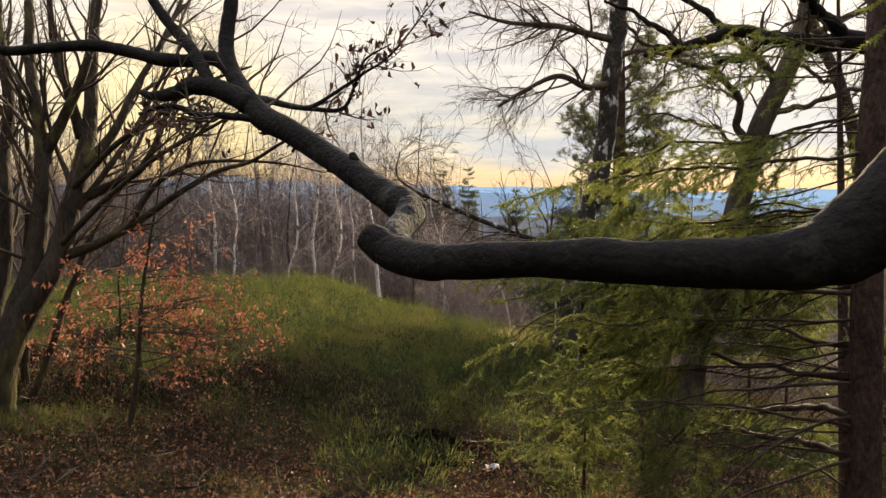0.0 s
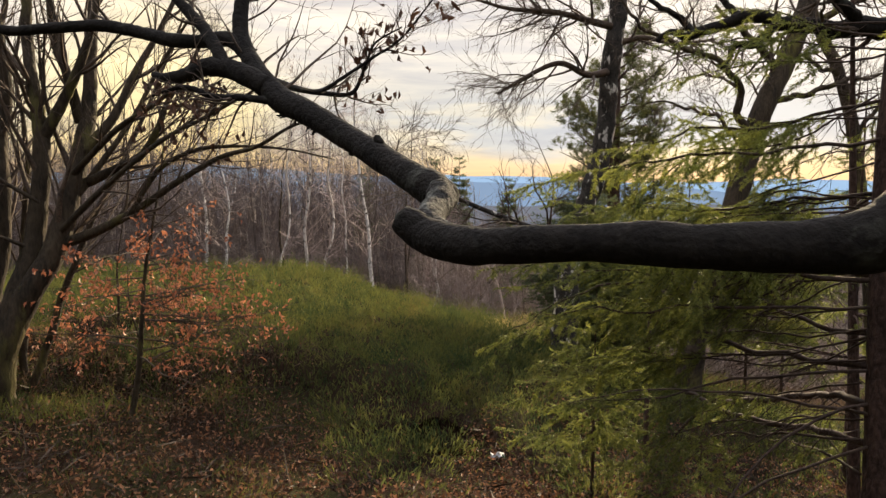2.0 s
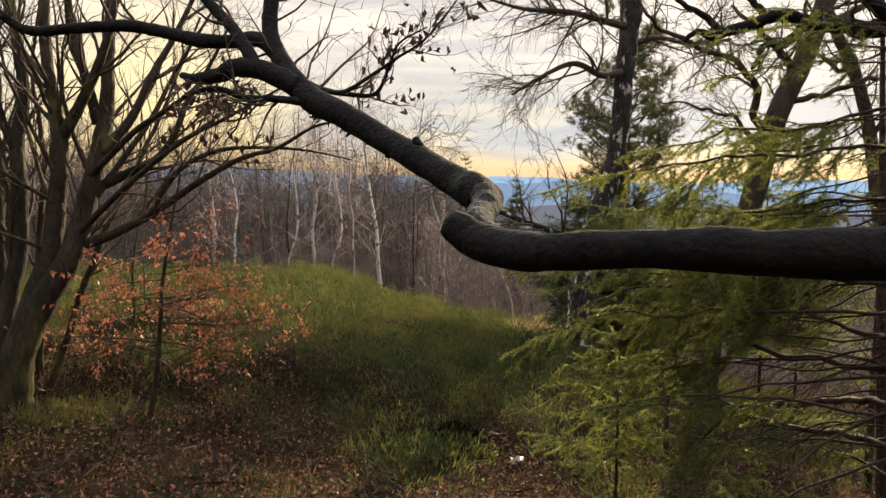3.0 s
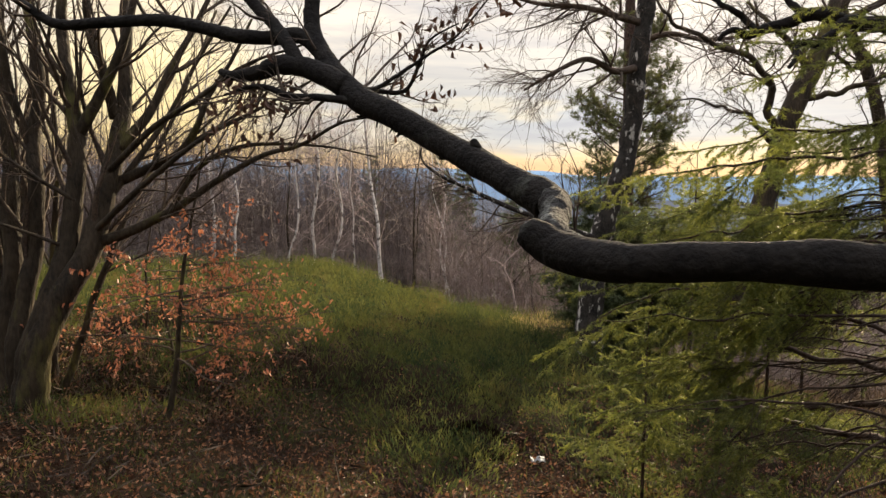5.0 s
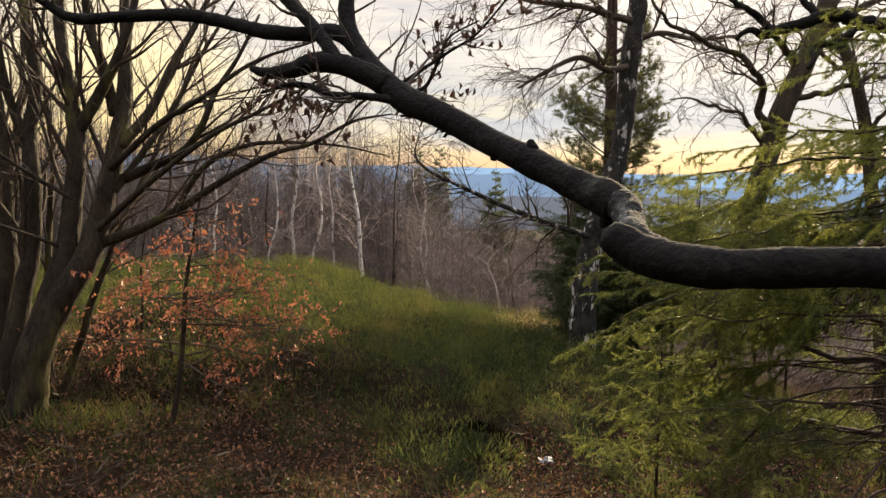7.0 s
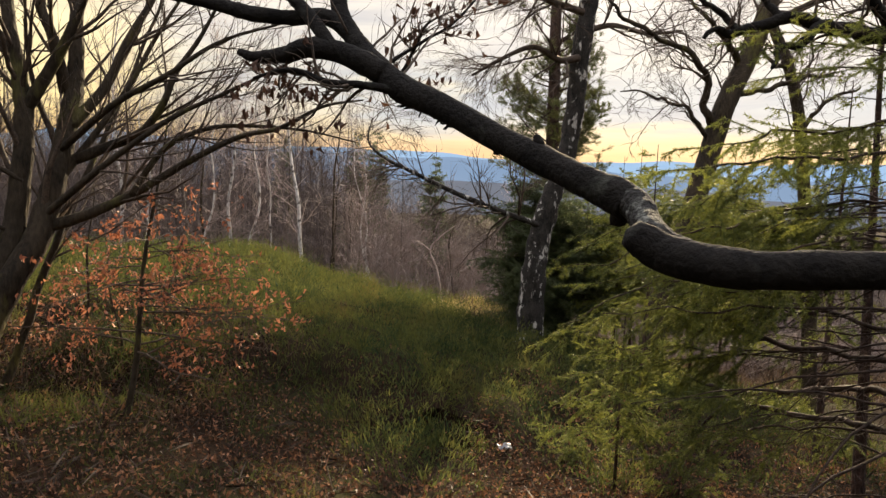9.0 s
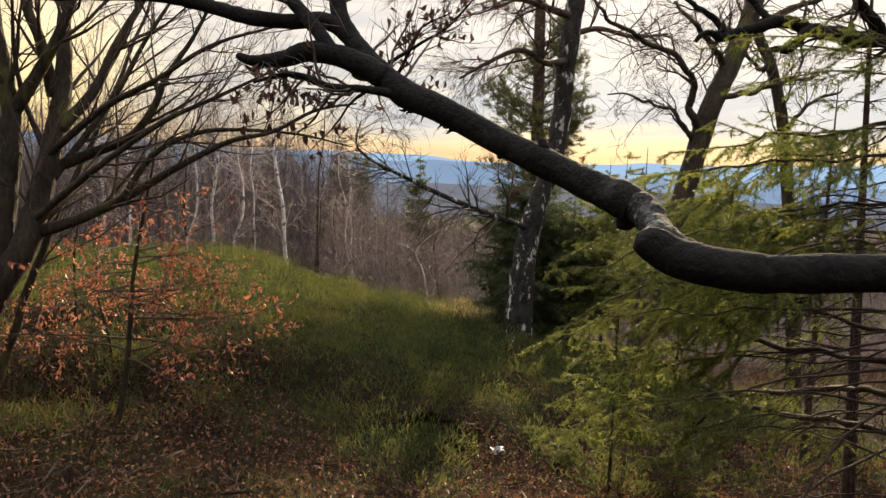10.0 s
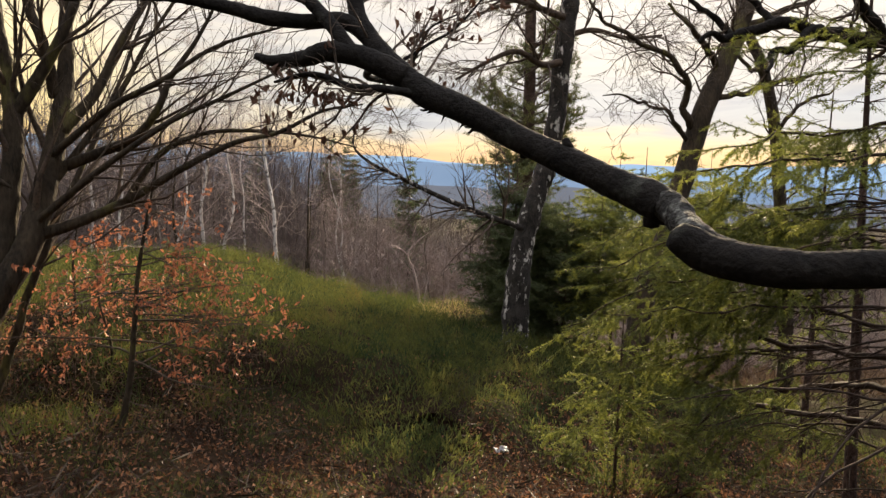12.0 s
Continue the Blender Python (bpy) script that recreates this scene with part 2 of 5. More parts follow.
BEECH_LEAF = material("dry_beech_leaf", (0.25, 0.075, 0.04), (0.60, 0.25, 0.128), 20, 0.45, 0.0, per_island=0.6, through_light=0.48, sheen=0.5)
OAK_LEAF = material("withered_oak_leaf", (0.05, 0.026, 0.017), (0.14, 0.07, 0.04), 20, 0.7, 0.0, per_island=0.6, through_light=0.3)
LITTER = material("fallen_leaves", (0.022, 0.010, 0.006), (0.44, 0.215, 0.115), 6, 0.55, 0.0, per_island=0.92, through_light=0.25, sheen=0.25)
# low and high also paint in bluish shaded gaps and yellow lit tufts
GRASS = material("bilberry_and_grass", (0.011, 0.036, 0.022), (0.20, 0.20, 0.05), 1.3, 0.75, 0.0, per_island=0.28, through_light=0.45, sheen=0.08, third=(0.15, 0.105, 0.042), third_scale=1.3, third_at=(0.56, 0.70), fine=4)
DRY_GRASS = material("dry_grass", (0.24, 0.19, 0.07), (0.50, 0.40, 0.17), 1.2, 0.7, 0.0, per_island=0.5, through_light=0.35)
WITHERED = material("withered_grass", (0.06, 0.042, 0.027), (0.20, 0.135, 0.09), 0.8, 0.8, 0.0, per_island=0.6, through_light=0.25)
GROUND = material("forest_soil", (0.012, 0.008, 0.005), (0.036, 0.022, 0.014), 2.5, 0.95, 0.8, third=(0.038, 0.036, 0.015), third_scale=0.8, third_at=(0.46, 0.62), fine=9, sheen=0.02)
SCRAP = material("pale_scrap", (0.14, 0.15, 0.16), (0.36, 0.36, 0.37), 20, 0.4, 0.3)


# ---- geometry helpers ----
def gz(x, y):
    """The ground's height: falls away from the path, rises to the bilberry mound, then drops to the valley."""
    x, y = np.asarray(x, float), np.asarray(y, float)
    slope = np.clip(0.155 + 0.023 * (x - 0.45), 0.05, 0.2)
    near = -slope * np.clip(y, -6, 14)
    side = np.clip(x, -2.4, 7)
    mound = -0.37 - 0.235 * (side + 1.4) - np.clip(0.082 + 0.014 * (x + 0.6), 0.052, 0.09) * np.clip(y - 9.0, 0, 12) + 0.18 * np.exp(-((x - 1.7) / 0.9) ** 2 - ((y - 10.7) / 1.4) ** 2) + 0.34 * np.exp(-((x - 2.5) / 1.1) ** 2 - ((y - 16.3) / 1.6) ** 2)
    w = np.clip((y - 6.2 - 0.12 * np.clip(x, -2, 2)) / 1.9, 0, 1)
    w = w * w * (3 - 2 * w)
    z = near * (1 - w) + mound * w
    edge = np.maximum(np.hypot(np.maximum(y, 0), 0.35 * x) - 14.2 + 0.35 * np.clip(x - 0.5, 0, 8), 0)
    drop = np.where(edge < 12, 0.035 * edge ** 1.5, 1.455 + 0.13 * (edge - 12))
    z = z - 150 * (1 - np.exp(-drop / 150))
    lumps = np.sin(1.3 * x + 0.7 * y) * np.sin(1.1 * y - 0.5 * x + 1) + 0.6 * np.sin(2.9 * x - 1.7 * y + 2) * np.sin(2.3 * y + 1.9 * x)
    swell = np.sin(3.1 * x + 1.2 * y) * np.sin(2.6 * y - 1.4 * x) + np.sin(5.2 * x - 2 * y + 1) * np.sin(4.1 * y + 2.6 * x)
    z = z + (0.055 + 0.02 * np.clip(11.5 - y, 0, 1)) * w * swell * np.clip(20 - y, 0, 1)
    return z + 0.05 * lumps * np.clip(40 / (np.hypot(x, y) + 1), 0, 1)


class Build:
    """Collects vertices and faces for one mesh."""

    def __init__(self):
        self.v, self.q, self.t, self.n = [], [], [], 0

    def add(self, verts, quads=None, tris=None):
        if quads is not None and len(quads):
            self.q.append(np.asarray(quads) + self.n)
        if tris is not None and len(tris):
            self.t.append(np.asarray(tris) + self.n)
        self.v.append(np.asarray(verts, np.float32))
        self.n += len(verts)

    def mesh(self, name, mat, origin=(0, 0, 0), smooth=True):
        me = bpy.data.meshes.new(name)
        v = np.concatenate(self.v) - np.asarray(origin, np.float32)
        q = np.concatenate(self.q).astype(np.int32) if self.q else np.zeros((0, 4), np.int32)
        t = np.concatenate(self.t).astype(np.int32) if self.t else np.zeros((0, 3), np.int32)
        me.vertices.add(len(v))
        me.vertices.foreach_set("co", v.astype(np.float32).ravel())
        me.loops.add(q.size + t.size)
        me.loops.foreach_set("vertex_index", np.concatenate([q.ravel(), t.ravel()]).astype(np.int32))
        me.polygons.add(len(q) + len(t))
        starts = np.concatenate([np.arange(len(q)) * 4, q.size + np.arange(len(t)) * 3]).astype(np.int32)
        me.polygons.foreach_set("loop_start", starts)
        me.polygons.foreach_set("use_smooth", np.full(len(starts), smooth, bool))
        me.update(calc_edges=True)
        me.materials.append(mat)
        return me


def thing(name, at, label, category, group="", kind=""):
    ob = new(name)
    ob.empty_display_size = 0.1
    ob.location = at
    return tagged(ob, label, category, group, kind)


def part(name, build, mat, parent, label="", origin=None, smooth=True, kind=""):
    """One mesh under a thing or under a part; the vertices are in the world's metres."""
    base = parent
    while base.parent:
        base = base.parent
    ob = new(name, build.mesh(name, mat, base.location if origin is None else origin, smooth))
    ob.parent = parent
    return tagged(ob, label, "", "", kind)


def smooth_line(points, step):
    """A Catmull-Rom curve through (x, y, z, radius) points."""
    p = np.asarray(points, float)
    p = np.vstack([2 * p[0] - p[1], p, 2 * p[-1] - p[-2]])
    rows = []
    for i in range(1, len(p) - 2):
        n = max(2, int(np.linalg.norm(p[i + 1, :3] - p[i, :3]) / step))
        u = np.linspace(0, 1, n, endpoint=False)[:, None]
        a, b, c, d = p[i - 1], p[i], p[i + 1], p[i + 2]
        rows.append(0.5 * (2 * b + (c - a) * u + (2 * a - 5 * b + 4 * c - d) * u ** 2 + (3 * b - a - 3 * c + d) * u ** 3))
    rows.append(p[-2][None])
    out = np.vstack(rows)
    out[:, 3] = np.maximum(out[:, 3], 0.0012)
    return out


def crooked(line, amp, freq=3.0):
    """The same line with the small zigzags of gnarled wood; its first point stays."""
    out = line.copy()
    grow = np.minimum(1, np.arange(len(line)) / 6)
    for i in range(len(line)):
        v, w = noise.noise_vector(Vector(line[i, :3]) * freq), noise.noise_vector(Vector(line[i, :3]) * freq * 2.7)
        out[i, :3] += grow[i] * amp * (np.array(v) + 0.5 * np.array(w))
    return out


def tube(build, line, sides=6, knobbly=0.0, cap=True, twist=0.0):
    """A round limb along a line of (x, y, z, radius), with uneven bark when knobbly."""
    c, r = line[:, :3], line[:, 3]
    n = len(c)
    tan = np.gradient(c, axis=0)
    tan /= np.linalg.norm(tan, axis=1, keepdims=True) + 1e-9
    ref = np.array([0.0, 0, 1]) if abs(tan[0, 2]) < 0.9 else np.array([1.0, 0, 0])
    us = np.empty((n, 3))
    u = ref - tan[0] * ref.dot(tan[0])
    for i in range(n):
        u = u - tan[i] * u.dot(tan[i])
        u /= np.linalg.norm(u) + 1e-9
        us[i] = u
    vs = np.cross(tan, us)
    ang = np.linspace(0, 2 * math.pi, sides, endpoint=False)[None, :] + twist * np.arange(n)[:, None]
    rad = np.repeat(r[:, None], sides, 1)
    if knobbly:
        for i in range(n):
            for j in range(sides):
                q = c[i] + r[i] * (math.cos(ang[i, j]) * us[i] + math.sin(ang[i, j]) * vs[i])
                big = noise.noise(Vector(q * (0.45 / max(r[i], 0.01))))
                small = noise.noise(Vector(q * (2.2 / max(r[i], 0.01))))
                ridge = abs(noise.noise(Vector((ang[i, j] * 3.0, q[0] * 4, (q[1] + q[2]) * 4))))
                rad[i, j] *= 1 + knobbly * (1.1 * big + 0.35 * small - 0.5 * ridge)
    v = c[:, None] + rad[:, :, None] * (np.cos(ang)[:, :, None] * us[:, None] + np.sin(ang)[:, :, None] * vs[:, None])
    k = np.arange(sides)
    i = np.arange(n - 1)[:, None] * sides
    quads = np.stack([i + k, i + (k + 1) % sides, i + sides + (k + 1) % sides, i + sides + k], -1).reshape(-1, 4)
    verts, tris = v.reshape(-1, 3), None
    if cap:
        end = (n - 1) * sides
        verts = np.vstack([verts, c[0] - tan[0] * r[0] * 0.3, c[-1] + tan[-1] * r[-1] * 0.4])
        tris = np.vstack([np.stack([(k + 1) % sides, k, np.full(sides, n * sides)], 1), np.stack([end + k, end + (k + 1) % sides, np.full(sides, n * sides + 1)], 1)])
    build.add(verts, quads, tris)


def shoot(rng, p, way, length, r, bend=0.25, up=0.0, n=5, tip=0.25):
    """A wandering shoot from p: rows of (x, y, z, radius)."""
    d = np.asarray(way, float)
    d = d / (np.linalg.norm(d) + 1e-9)
    rows = [(*p, r)]
    p = np.array(p, float)
    for i in range(n):
        d = d + rng.normal(0, bend, 3)
        d[2] += up
        d /= np.linalg.norm(d) + 1e-9
        p = p + d * length / n
        rows.append((*p, r * (1 - (1 - tip) * (i + 1) / n)))
    return np.array(rows)


def side_way(rng, tan, spread):
    """A way that leaves tan by about spread degrees."""
    tan = tan / (np.linalg.norm(tan) + 1e-9)
    s = rng.normal(0, 1, 3)
    s -= tan * s.dot(tan)
    s /= np.linalg.norm(s) + 1e-9
    a = radians(spread * rng.uniform(0.7, 1.3))
    return tan * math.cos(a) + s * math.sin(a)


def twigs(build, rng, line, levels, start=0.15, ends=None, rmin=0.0016):
    """Side shoots along a line, level by level. A level: (per metre, length, spread, bend, up, radius share, sides)."""
    if not levels:
        return
    per, length, spread, bend, up, share, sides = levels[0]
    seg = np.linalg.norm(np.diff(line[:, :3], axis=0), axis=1)
    total = seg.sum()
    count = rng.poisson(per * total * (1 - start))
    cum = np.concatenate([[0], np.cumsum(seg)]) / max(total, 1e-6)
    for u in rng.uniform(start, 1, count):
        i = min(np.searchsorted(cum, u) - 1, len(seg) - 1)
        i = max(i, 0)
        f = (u - cum[i]) / max(cum[i + 1] - cum[i], 1e-6)
        row = line[i] * (1 - f) + line[i + 1] * f
        tan = line[i + 1, :3] - line[i, :3]
        L = length * rng.uniform(0.45, 1.25) * (1.15 - 0.5 * u)
        r = max(row[3] * share, rmin)
        s = shoot(rng, row[:3], side_way(rng, tan, spread), L, r, bend, up, 7 if sides > 3 else 4 if len(levels) > 1 else 3, 0.16)
        tube(build, s, sides, cap=False)
        if ends is not None and len(levels) == 1:
            ends.append(s)
        twigs(build, rng, s, levels[1:], 0.12, ends, rmin)


def scatter(build, template, tri, places, turns, sizes):
    """Many copies of a small template (k, 3): turned by (count, 3, 3), scaled, and set at places."""
    v = np.einsum("nij,kj->nki", turns, template) * np.asarray(sizes)[:, None, None] + places[:, None]
    k = len(template)
    f = (np.asarray(tri)[None] + (np.arange(len(places)) * k)[:, None, None]).reshape(-1, len(tri[0]))
    if len(tri[0]) == 3:
        build.add(v.reshape(-1, 3), None, f)
    else:
        build.add(v.reshape(-1, 3), f)


def random_turns(rng, n, tilt):
    """Random turns: any heading, tilted from upright by about tilt radians."""
    a, b, c = rng.uniform(0, 2 * math.pi, n), rng.normal(0, tilt, n), rng.normal(0, tilt, n)
    ca, sa, cb, sb, cc, sc = np.cos(a), np.sin(a), np.cos(b), np.sin(b), np.cos(c), np.sin(c)
    o, l = np.zeros(n), np.ones(n)
    rz = np.stack([np.stack([ca, -sa, o], -1), np.stack([sa, ca, o], -1), np.stack([o, o, l], -1)], 1)
    rx = np.stack([np.stack([l, o, o], -1), np.stack([o, cb, -sb], -1), np.stack([o, sb, cb], -1)], 1)
    ry = np.stack([np.stack([cc, o, sc], -1), np.stack([o, l, o], -1), np.stack([-sc, o, cc], -1)], 1)
    return rz @ rx @ ry


def aligned_turns(rng, ways, roll=math.pi):
    """Turns that bring +y onto each way, rolled at random."""
    y = ways / (np.linalg.norm(ways, axis=1, keepdims=True) + 1e-9)
    h = np.where(np.abs(y[:, 2:]) < 0.95, np.array([[0, 0, 1.0]]), np.array([[1.0, 0, 0]]))
    x = np.cross(y, h)
    x /= np.linalg.norm(x, axis=1, keepdims=True)
    z = np.cross(x, y)
    a = rng.uniform(-roll, roll, len(y))[:, None]
    x, z = x * np.cos(a) + z * np.sin(a), z * np.cos(a) - x * np.sin(a)
    return np.stack([x, y, z], -1)


# a curled leaf one unit long, along +y
LEAF = np.array([(0, 0, 0), (0.24, 0.28, 0.05), (-0.24, 0.28, 0.09), (0, 0.36, -0.03), (0.25, 0.62, 0.12), (-0.22, 0.62, 0.05), (0, 0.68, -0.02), (0.02, 1.0, -0.14)])
LEAF_TRI = [(0, 1, 3), (0, 3, 2), (1, 4, 6), (1, 6, 3), (3, 6, 5), (3, 5, 2), (4, 7, 6), (6, 7, 5)]
NEEDLES = np.array([(-0.09, 0, 0), (0.09, 0, 0), (0.0, 1.0, 0)])
BLADE = np.array([(-0.026, 0, 0), (0.026, 0, 0), (-0.02, 0.14, 0.52), (0.02, 0.14, 0.52), (0.0, 0.46, 0.9)])
BLADE_TRI = [(0, 1, 3), (0, 3, 2), (2, 3, 4)]

# ---- ground ----
angles = np.linspace(0, 2 * math.pi, 361)[:-1]
rings = np.concatenate([np.linspace(0.3, 16, 90), 16 * 1.075 ** np.arange(1, 80)])
rings = rings[rings < 4900]
gx = (rings[:, None] * np.cos(angles)[None]).ravel()
gy = (rings[:, None] * np.sin(angles)[None]).ravel() + 7.0
b = Build()
i, k = np.arange(len(rings) - 1)[:, None] * 360, np.arange(360)
quads = np.stack([i + k, i + (k + 1) % 360, i + 360 + (k + 1) % 360, i + 360 + k], -1).reshape(-1, 4)
mid = len(gx)
b.add(np.vstack([np.stack([gx, gy, gz(gx, gy)], 1), [(0, 7, float(gz(0, 7)))]]), quads, np.stack([(k + 1) % 360, np.full(360, mid), k], 1)[:, [0, 1, 2]])
tagged(new("ground", b.mesh("ground", GROUND)), "brown forest soil sloping to a mossy mound", "ground", kind="structure")

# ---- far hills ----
# haze is painted in: each farther ridge gets bluer, paler emission colours
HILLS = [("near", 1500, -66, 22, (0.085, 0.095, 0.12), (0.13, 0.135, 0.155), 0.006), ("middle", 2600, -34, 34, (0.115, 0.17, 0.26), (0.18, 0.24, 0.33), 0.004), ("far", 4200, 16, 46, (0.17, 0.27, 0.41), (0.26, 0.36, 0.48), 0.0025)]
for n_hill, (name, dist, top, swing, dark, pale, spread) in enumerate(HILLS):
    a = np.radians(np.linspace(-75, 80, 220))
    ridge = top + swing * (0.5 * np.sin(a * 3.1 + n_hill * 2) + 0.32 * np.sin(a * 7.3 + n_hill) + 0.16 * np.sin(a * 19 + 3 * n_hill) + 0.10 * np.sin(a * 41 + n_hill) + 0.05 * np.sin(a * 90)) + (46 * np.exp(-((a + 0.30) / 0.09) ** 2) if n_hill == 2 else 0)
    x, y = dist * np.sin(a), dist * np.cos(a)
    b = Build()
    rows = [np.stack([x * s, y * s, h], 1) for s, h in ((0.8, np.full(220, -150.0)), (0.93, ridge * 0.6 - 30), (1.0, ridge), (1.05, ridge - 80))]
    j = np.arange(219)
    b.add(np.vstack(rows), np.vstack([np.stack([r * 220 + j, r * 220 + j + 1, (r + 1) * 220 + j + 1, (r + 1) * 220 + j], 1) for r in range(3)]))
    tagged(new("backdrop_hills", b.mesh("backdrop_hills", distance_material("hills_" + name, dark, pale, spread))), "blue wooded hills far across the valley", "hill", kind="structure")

# ---- the crooked oak with its level bough ----
rng = np.random.default_rng(11)
z0 = float(gz(1.55, 1.85))
oak = thing("oak_tree", (1.55, 1.85, z0), "dark gnarled oak with a level crooked bough and withered leaves", "tree")
b = Build()
tube(b, smooth_line([(1.6, 1.85, z0 - 0.15, 0.36), (1.57, 1.85, z0 + 0.25, 0.27), (1.52, 1.85, 0.8, 0.24), (1.54, 1.85, 1.7, 0.23), (1.6, 1.9, 2.8, 0.18), (1.56, 2.0, 4.2, 0.13), (1.62, 2.05, 5.4, 0.06)], 0.06), 20, 0.10)
part("trunk", b, OAK_BARK, oak)
BOUGH = [(1.52, 1.85, 1.92, 0.17), (1.30, 1.855, 1.70, 0.145), (1.12, 1.86, 1.545, 0.118), (1.01, 1.87, 1.46, 0.100), (0.92, 1.88, 1.424, 0.083), (0.79, 1.92, 1.407, 0.070), (0.61, 1.96, 1.402, 0.063), (0.52, 1.99, 1.4, 0.058), (0.41, 2.03, 1.404, 0.060), (0.30, 2.08, 1.399, 0.053),
         (0.19, 2.13, 1.393, 0.053), (0.10, 2.17, 1.387, 0.055), (0.02, 2.21, 1.378, 0.054), (-0.04, 2.27, 1.374, 0.058), (-0.11, 2.36, 1.377, 0.061), (-0.175, 2.45, 1.393, 0.061), (-0.235, 2.49, 1.428, 0.054), (-0.262, 2.50, 1.446, 0.044)]
NECK = [(-0.12, 2.42, 1.395, 0.042), (-0.165, 2.51, 1.428, 0.046), (-0.155, 2.62, 1.455, 0.048), (-0.13, 2.72, 1.482, 0.054), (-0.125, 2.80, 1.508, 0.058), (-0.15, 2.87, 1.53, 0.056)]
ARM = [(-0.125, 2.785, 1.478, 0.034), (-0.118, 2.82, 1.498, 0.064), (-0.15, 2.875, 1.53, 0.070), (-0.21, 2.95, 1.565, 0.062), (-0.29, 3.06, 1.61, 0.057), (-0.38, 3.18, 1.665, 0.060), (-0.45, 3.27, 1.705, 0.055), (-0.54, 3.36, 1.755, 0.055), (-0.71, 3.5, 1.86, 0.058), (-0.86, 3.62, 1.935, 0.062), (-0.97, 3.74, 2.04, 0.052), (-1.09, 3.9, 2.21, 0.044), (-1.14, 4.0, 2.37, 0.040), (-1.13, 4.1, 2.69, 0.036), (-1.2, 4.2, 3.2, 0.026)]
b = Build()
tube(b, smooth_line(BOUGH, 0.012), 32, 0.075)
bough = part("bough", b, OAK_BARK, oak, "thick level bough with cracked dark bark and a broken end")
b = Build()
tube(b, smooth_line(NECK, 0.012), 24, 0.16)
part("neck", b, LICHEN_BARK, oak, "narrow twisted neck grown over with pale lichen")
b = Build()
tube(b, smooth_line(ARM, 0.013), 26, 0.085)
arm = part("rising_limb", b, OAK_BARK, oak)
# knots and ragged bark under the rising limb
for at, r in (((-0.375, 3.17, 1.715), 0.026), ((-0.15, 2.875, 1.465), 0.036), ((-0.50, 3.33, 1.70), 0.02)):
    b = Build()
    p = np.array(at)
    tube(b, np.array([(*(p + np.array((0, 0, -0.03))), r * 0.8), (*p, r), (*(p + np.array((-0.01, 0, 0.03))), r * 0.55)]), 10, 0.25)
    part("knot", b, OAK_BARK, oak)
for k in range(26):
    u = rng.uniform(0.34, 0.62)
    line = smooth_line(ARM, 0.03)
    row = line[int(u * len(line))]
    a = rng.uniform(-0.9, 0.9)
    p = row[:3] + np.array((0.25 * math.sin(a), 0.25 * math.sin(a), -math.cos(a))) * row[3] * 0.95
    b = Build()
    tube(b, shoot(rng, p, (-0.4, 0.3, -0.35), rng.uniform(0.02, 0.05), rng.uniform(0.006, 0.012), 0.3, 0, 3), 5)
    part("bark_flake", b, OAK_BARK, arm)
OAK_LIMBS = {
    "broken_limb": [(-0.94, 3.68, 2.0, 0.055), (-1.07, 3.75, 2.07, 0.052), (-1.17, 3.8, 2.105, 0.048), (-1.28, 3.85, 2.115, 0.046), (-1.38, 3.9, 2.085, 0.038), (-1.51, 3.95, 2.075, 0.027), (-1.59, 4.0, 2.10, 0.016)],
    "left_limb": [(-1.05, 3.85, 2.15, 0.036), (-1.19, 3.95, 2.27, 0.036), (-1.36, 4.05, 2.275, 0.036), (-1.55, 4.15, 2.30, 0.037), (-1.74, 4.25, 2.355, 0.035), (-2.0, 4.35, 2.41, 0.033), (-2.33, 4.45, 2.415, 0.031), (-2.64, 4.55, 2.42, 0.028), (-2.84, 4.6, 2.53, 0.024), (-3.2, 4.7, 2.75, 0.016)],
    "upper_limb": [(-1.17, 3.8, 2.12, 0.034), (-1.25, 3.9, 2.24, 0.033), (-1.34, 4.0, 2.35, 0.031), (-1.51, 4.1, 2.53, 0.028), (-1.75, 4.2, 2.9, 0.018)],
    "leafy_limb": [(-0.95, 3.78, 2.03, 0.026), (-1.02, 4.3, 2.10, 0.023), (-1.0, 4.9, 2.13, 0.020), (-0.90, 5.3, 2.15, 0.018), (-0.72, 5.45, 2.17, 0.015), (-0.62, 5.4, 2.35, 0.011), (-0.55, 5.36, 2.50, 0.008), (-0.36, 5.3, 2.6, 0.005)],
    "long_limb": [(-1.0, 4.9, 2.13, 0.016), (-0.9, 5.2, 2.16, 0.014), (-0.70, 5.3, 2.3, 0.012), (-0.55, 5.3, 2.40, 0.010), (-0.35, 5.3, 2.54, 0.008), (-0.02, 5.3, 2.95, 0.004)],
    "low_limb": [(-0.9, 3.62, 1.93, 0.020), (-1.05, 3.62, 1.945, 0.017), (-1.18, 3.65, 1.95, 0.016), (-1.34, 3.7, 2.0, 0.012), (-1.5, 3.72, 1.96, 0.006)],
}
leaf_spots, low_spots = [], []
b_twigs = Build()
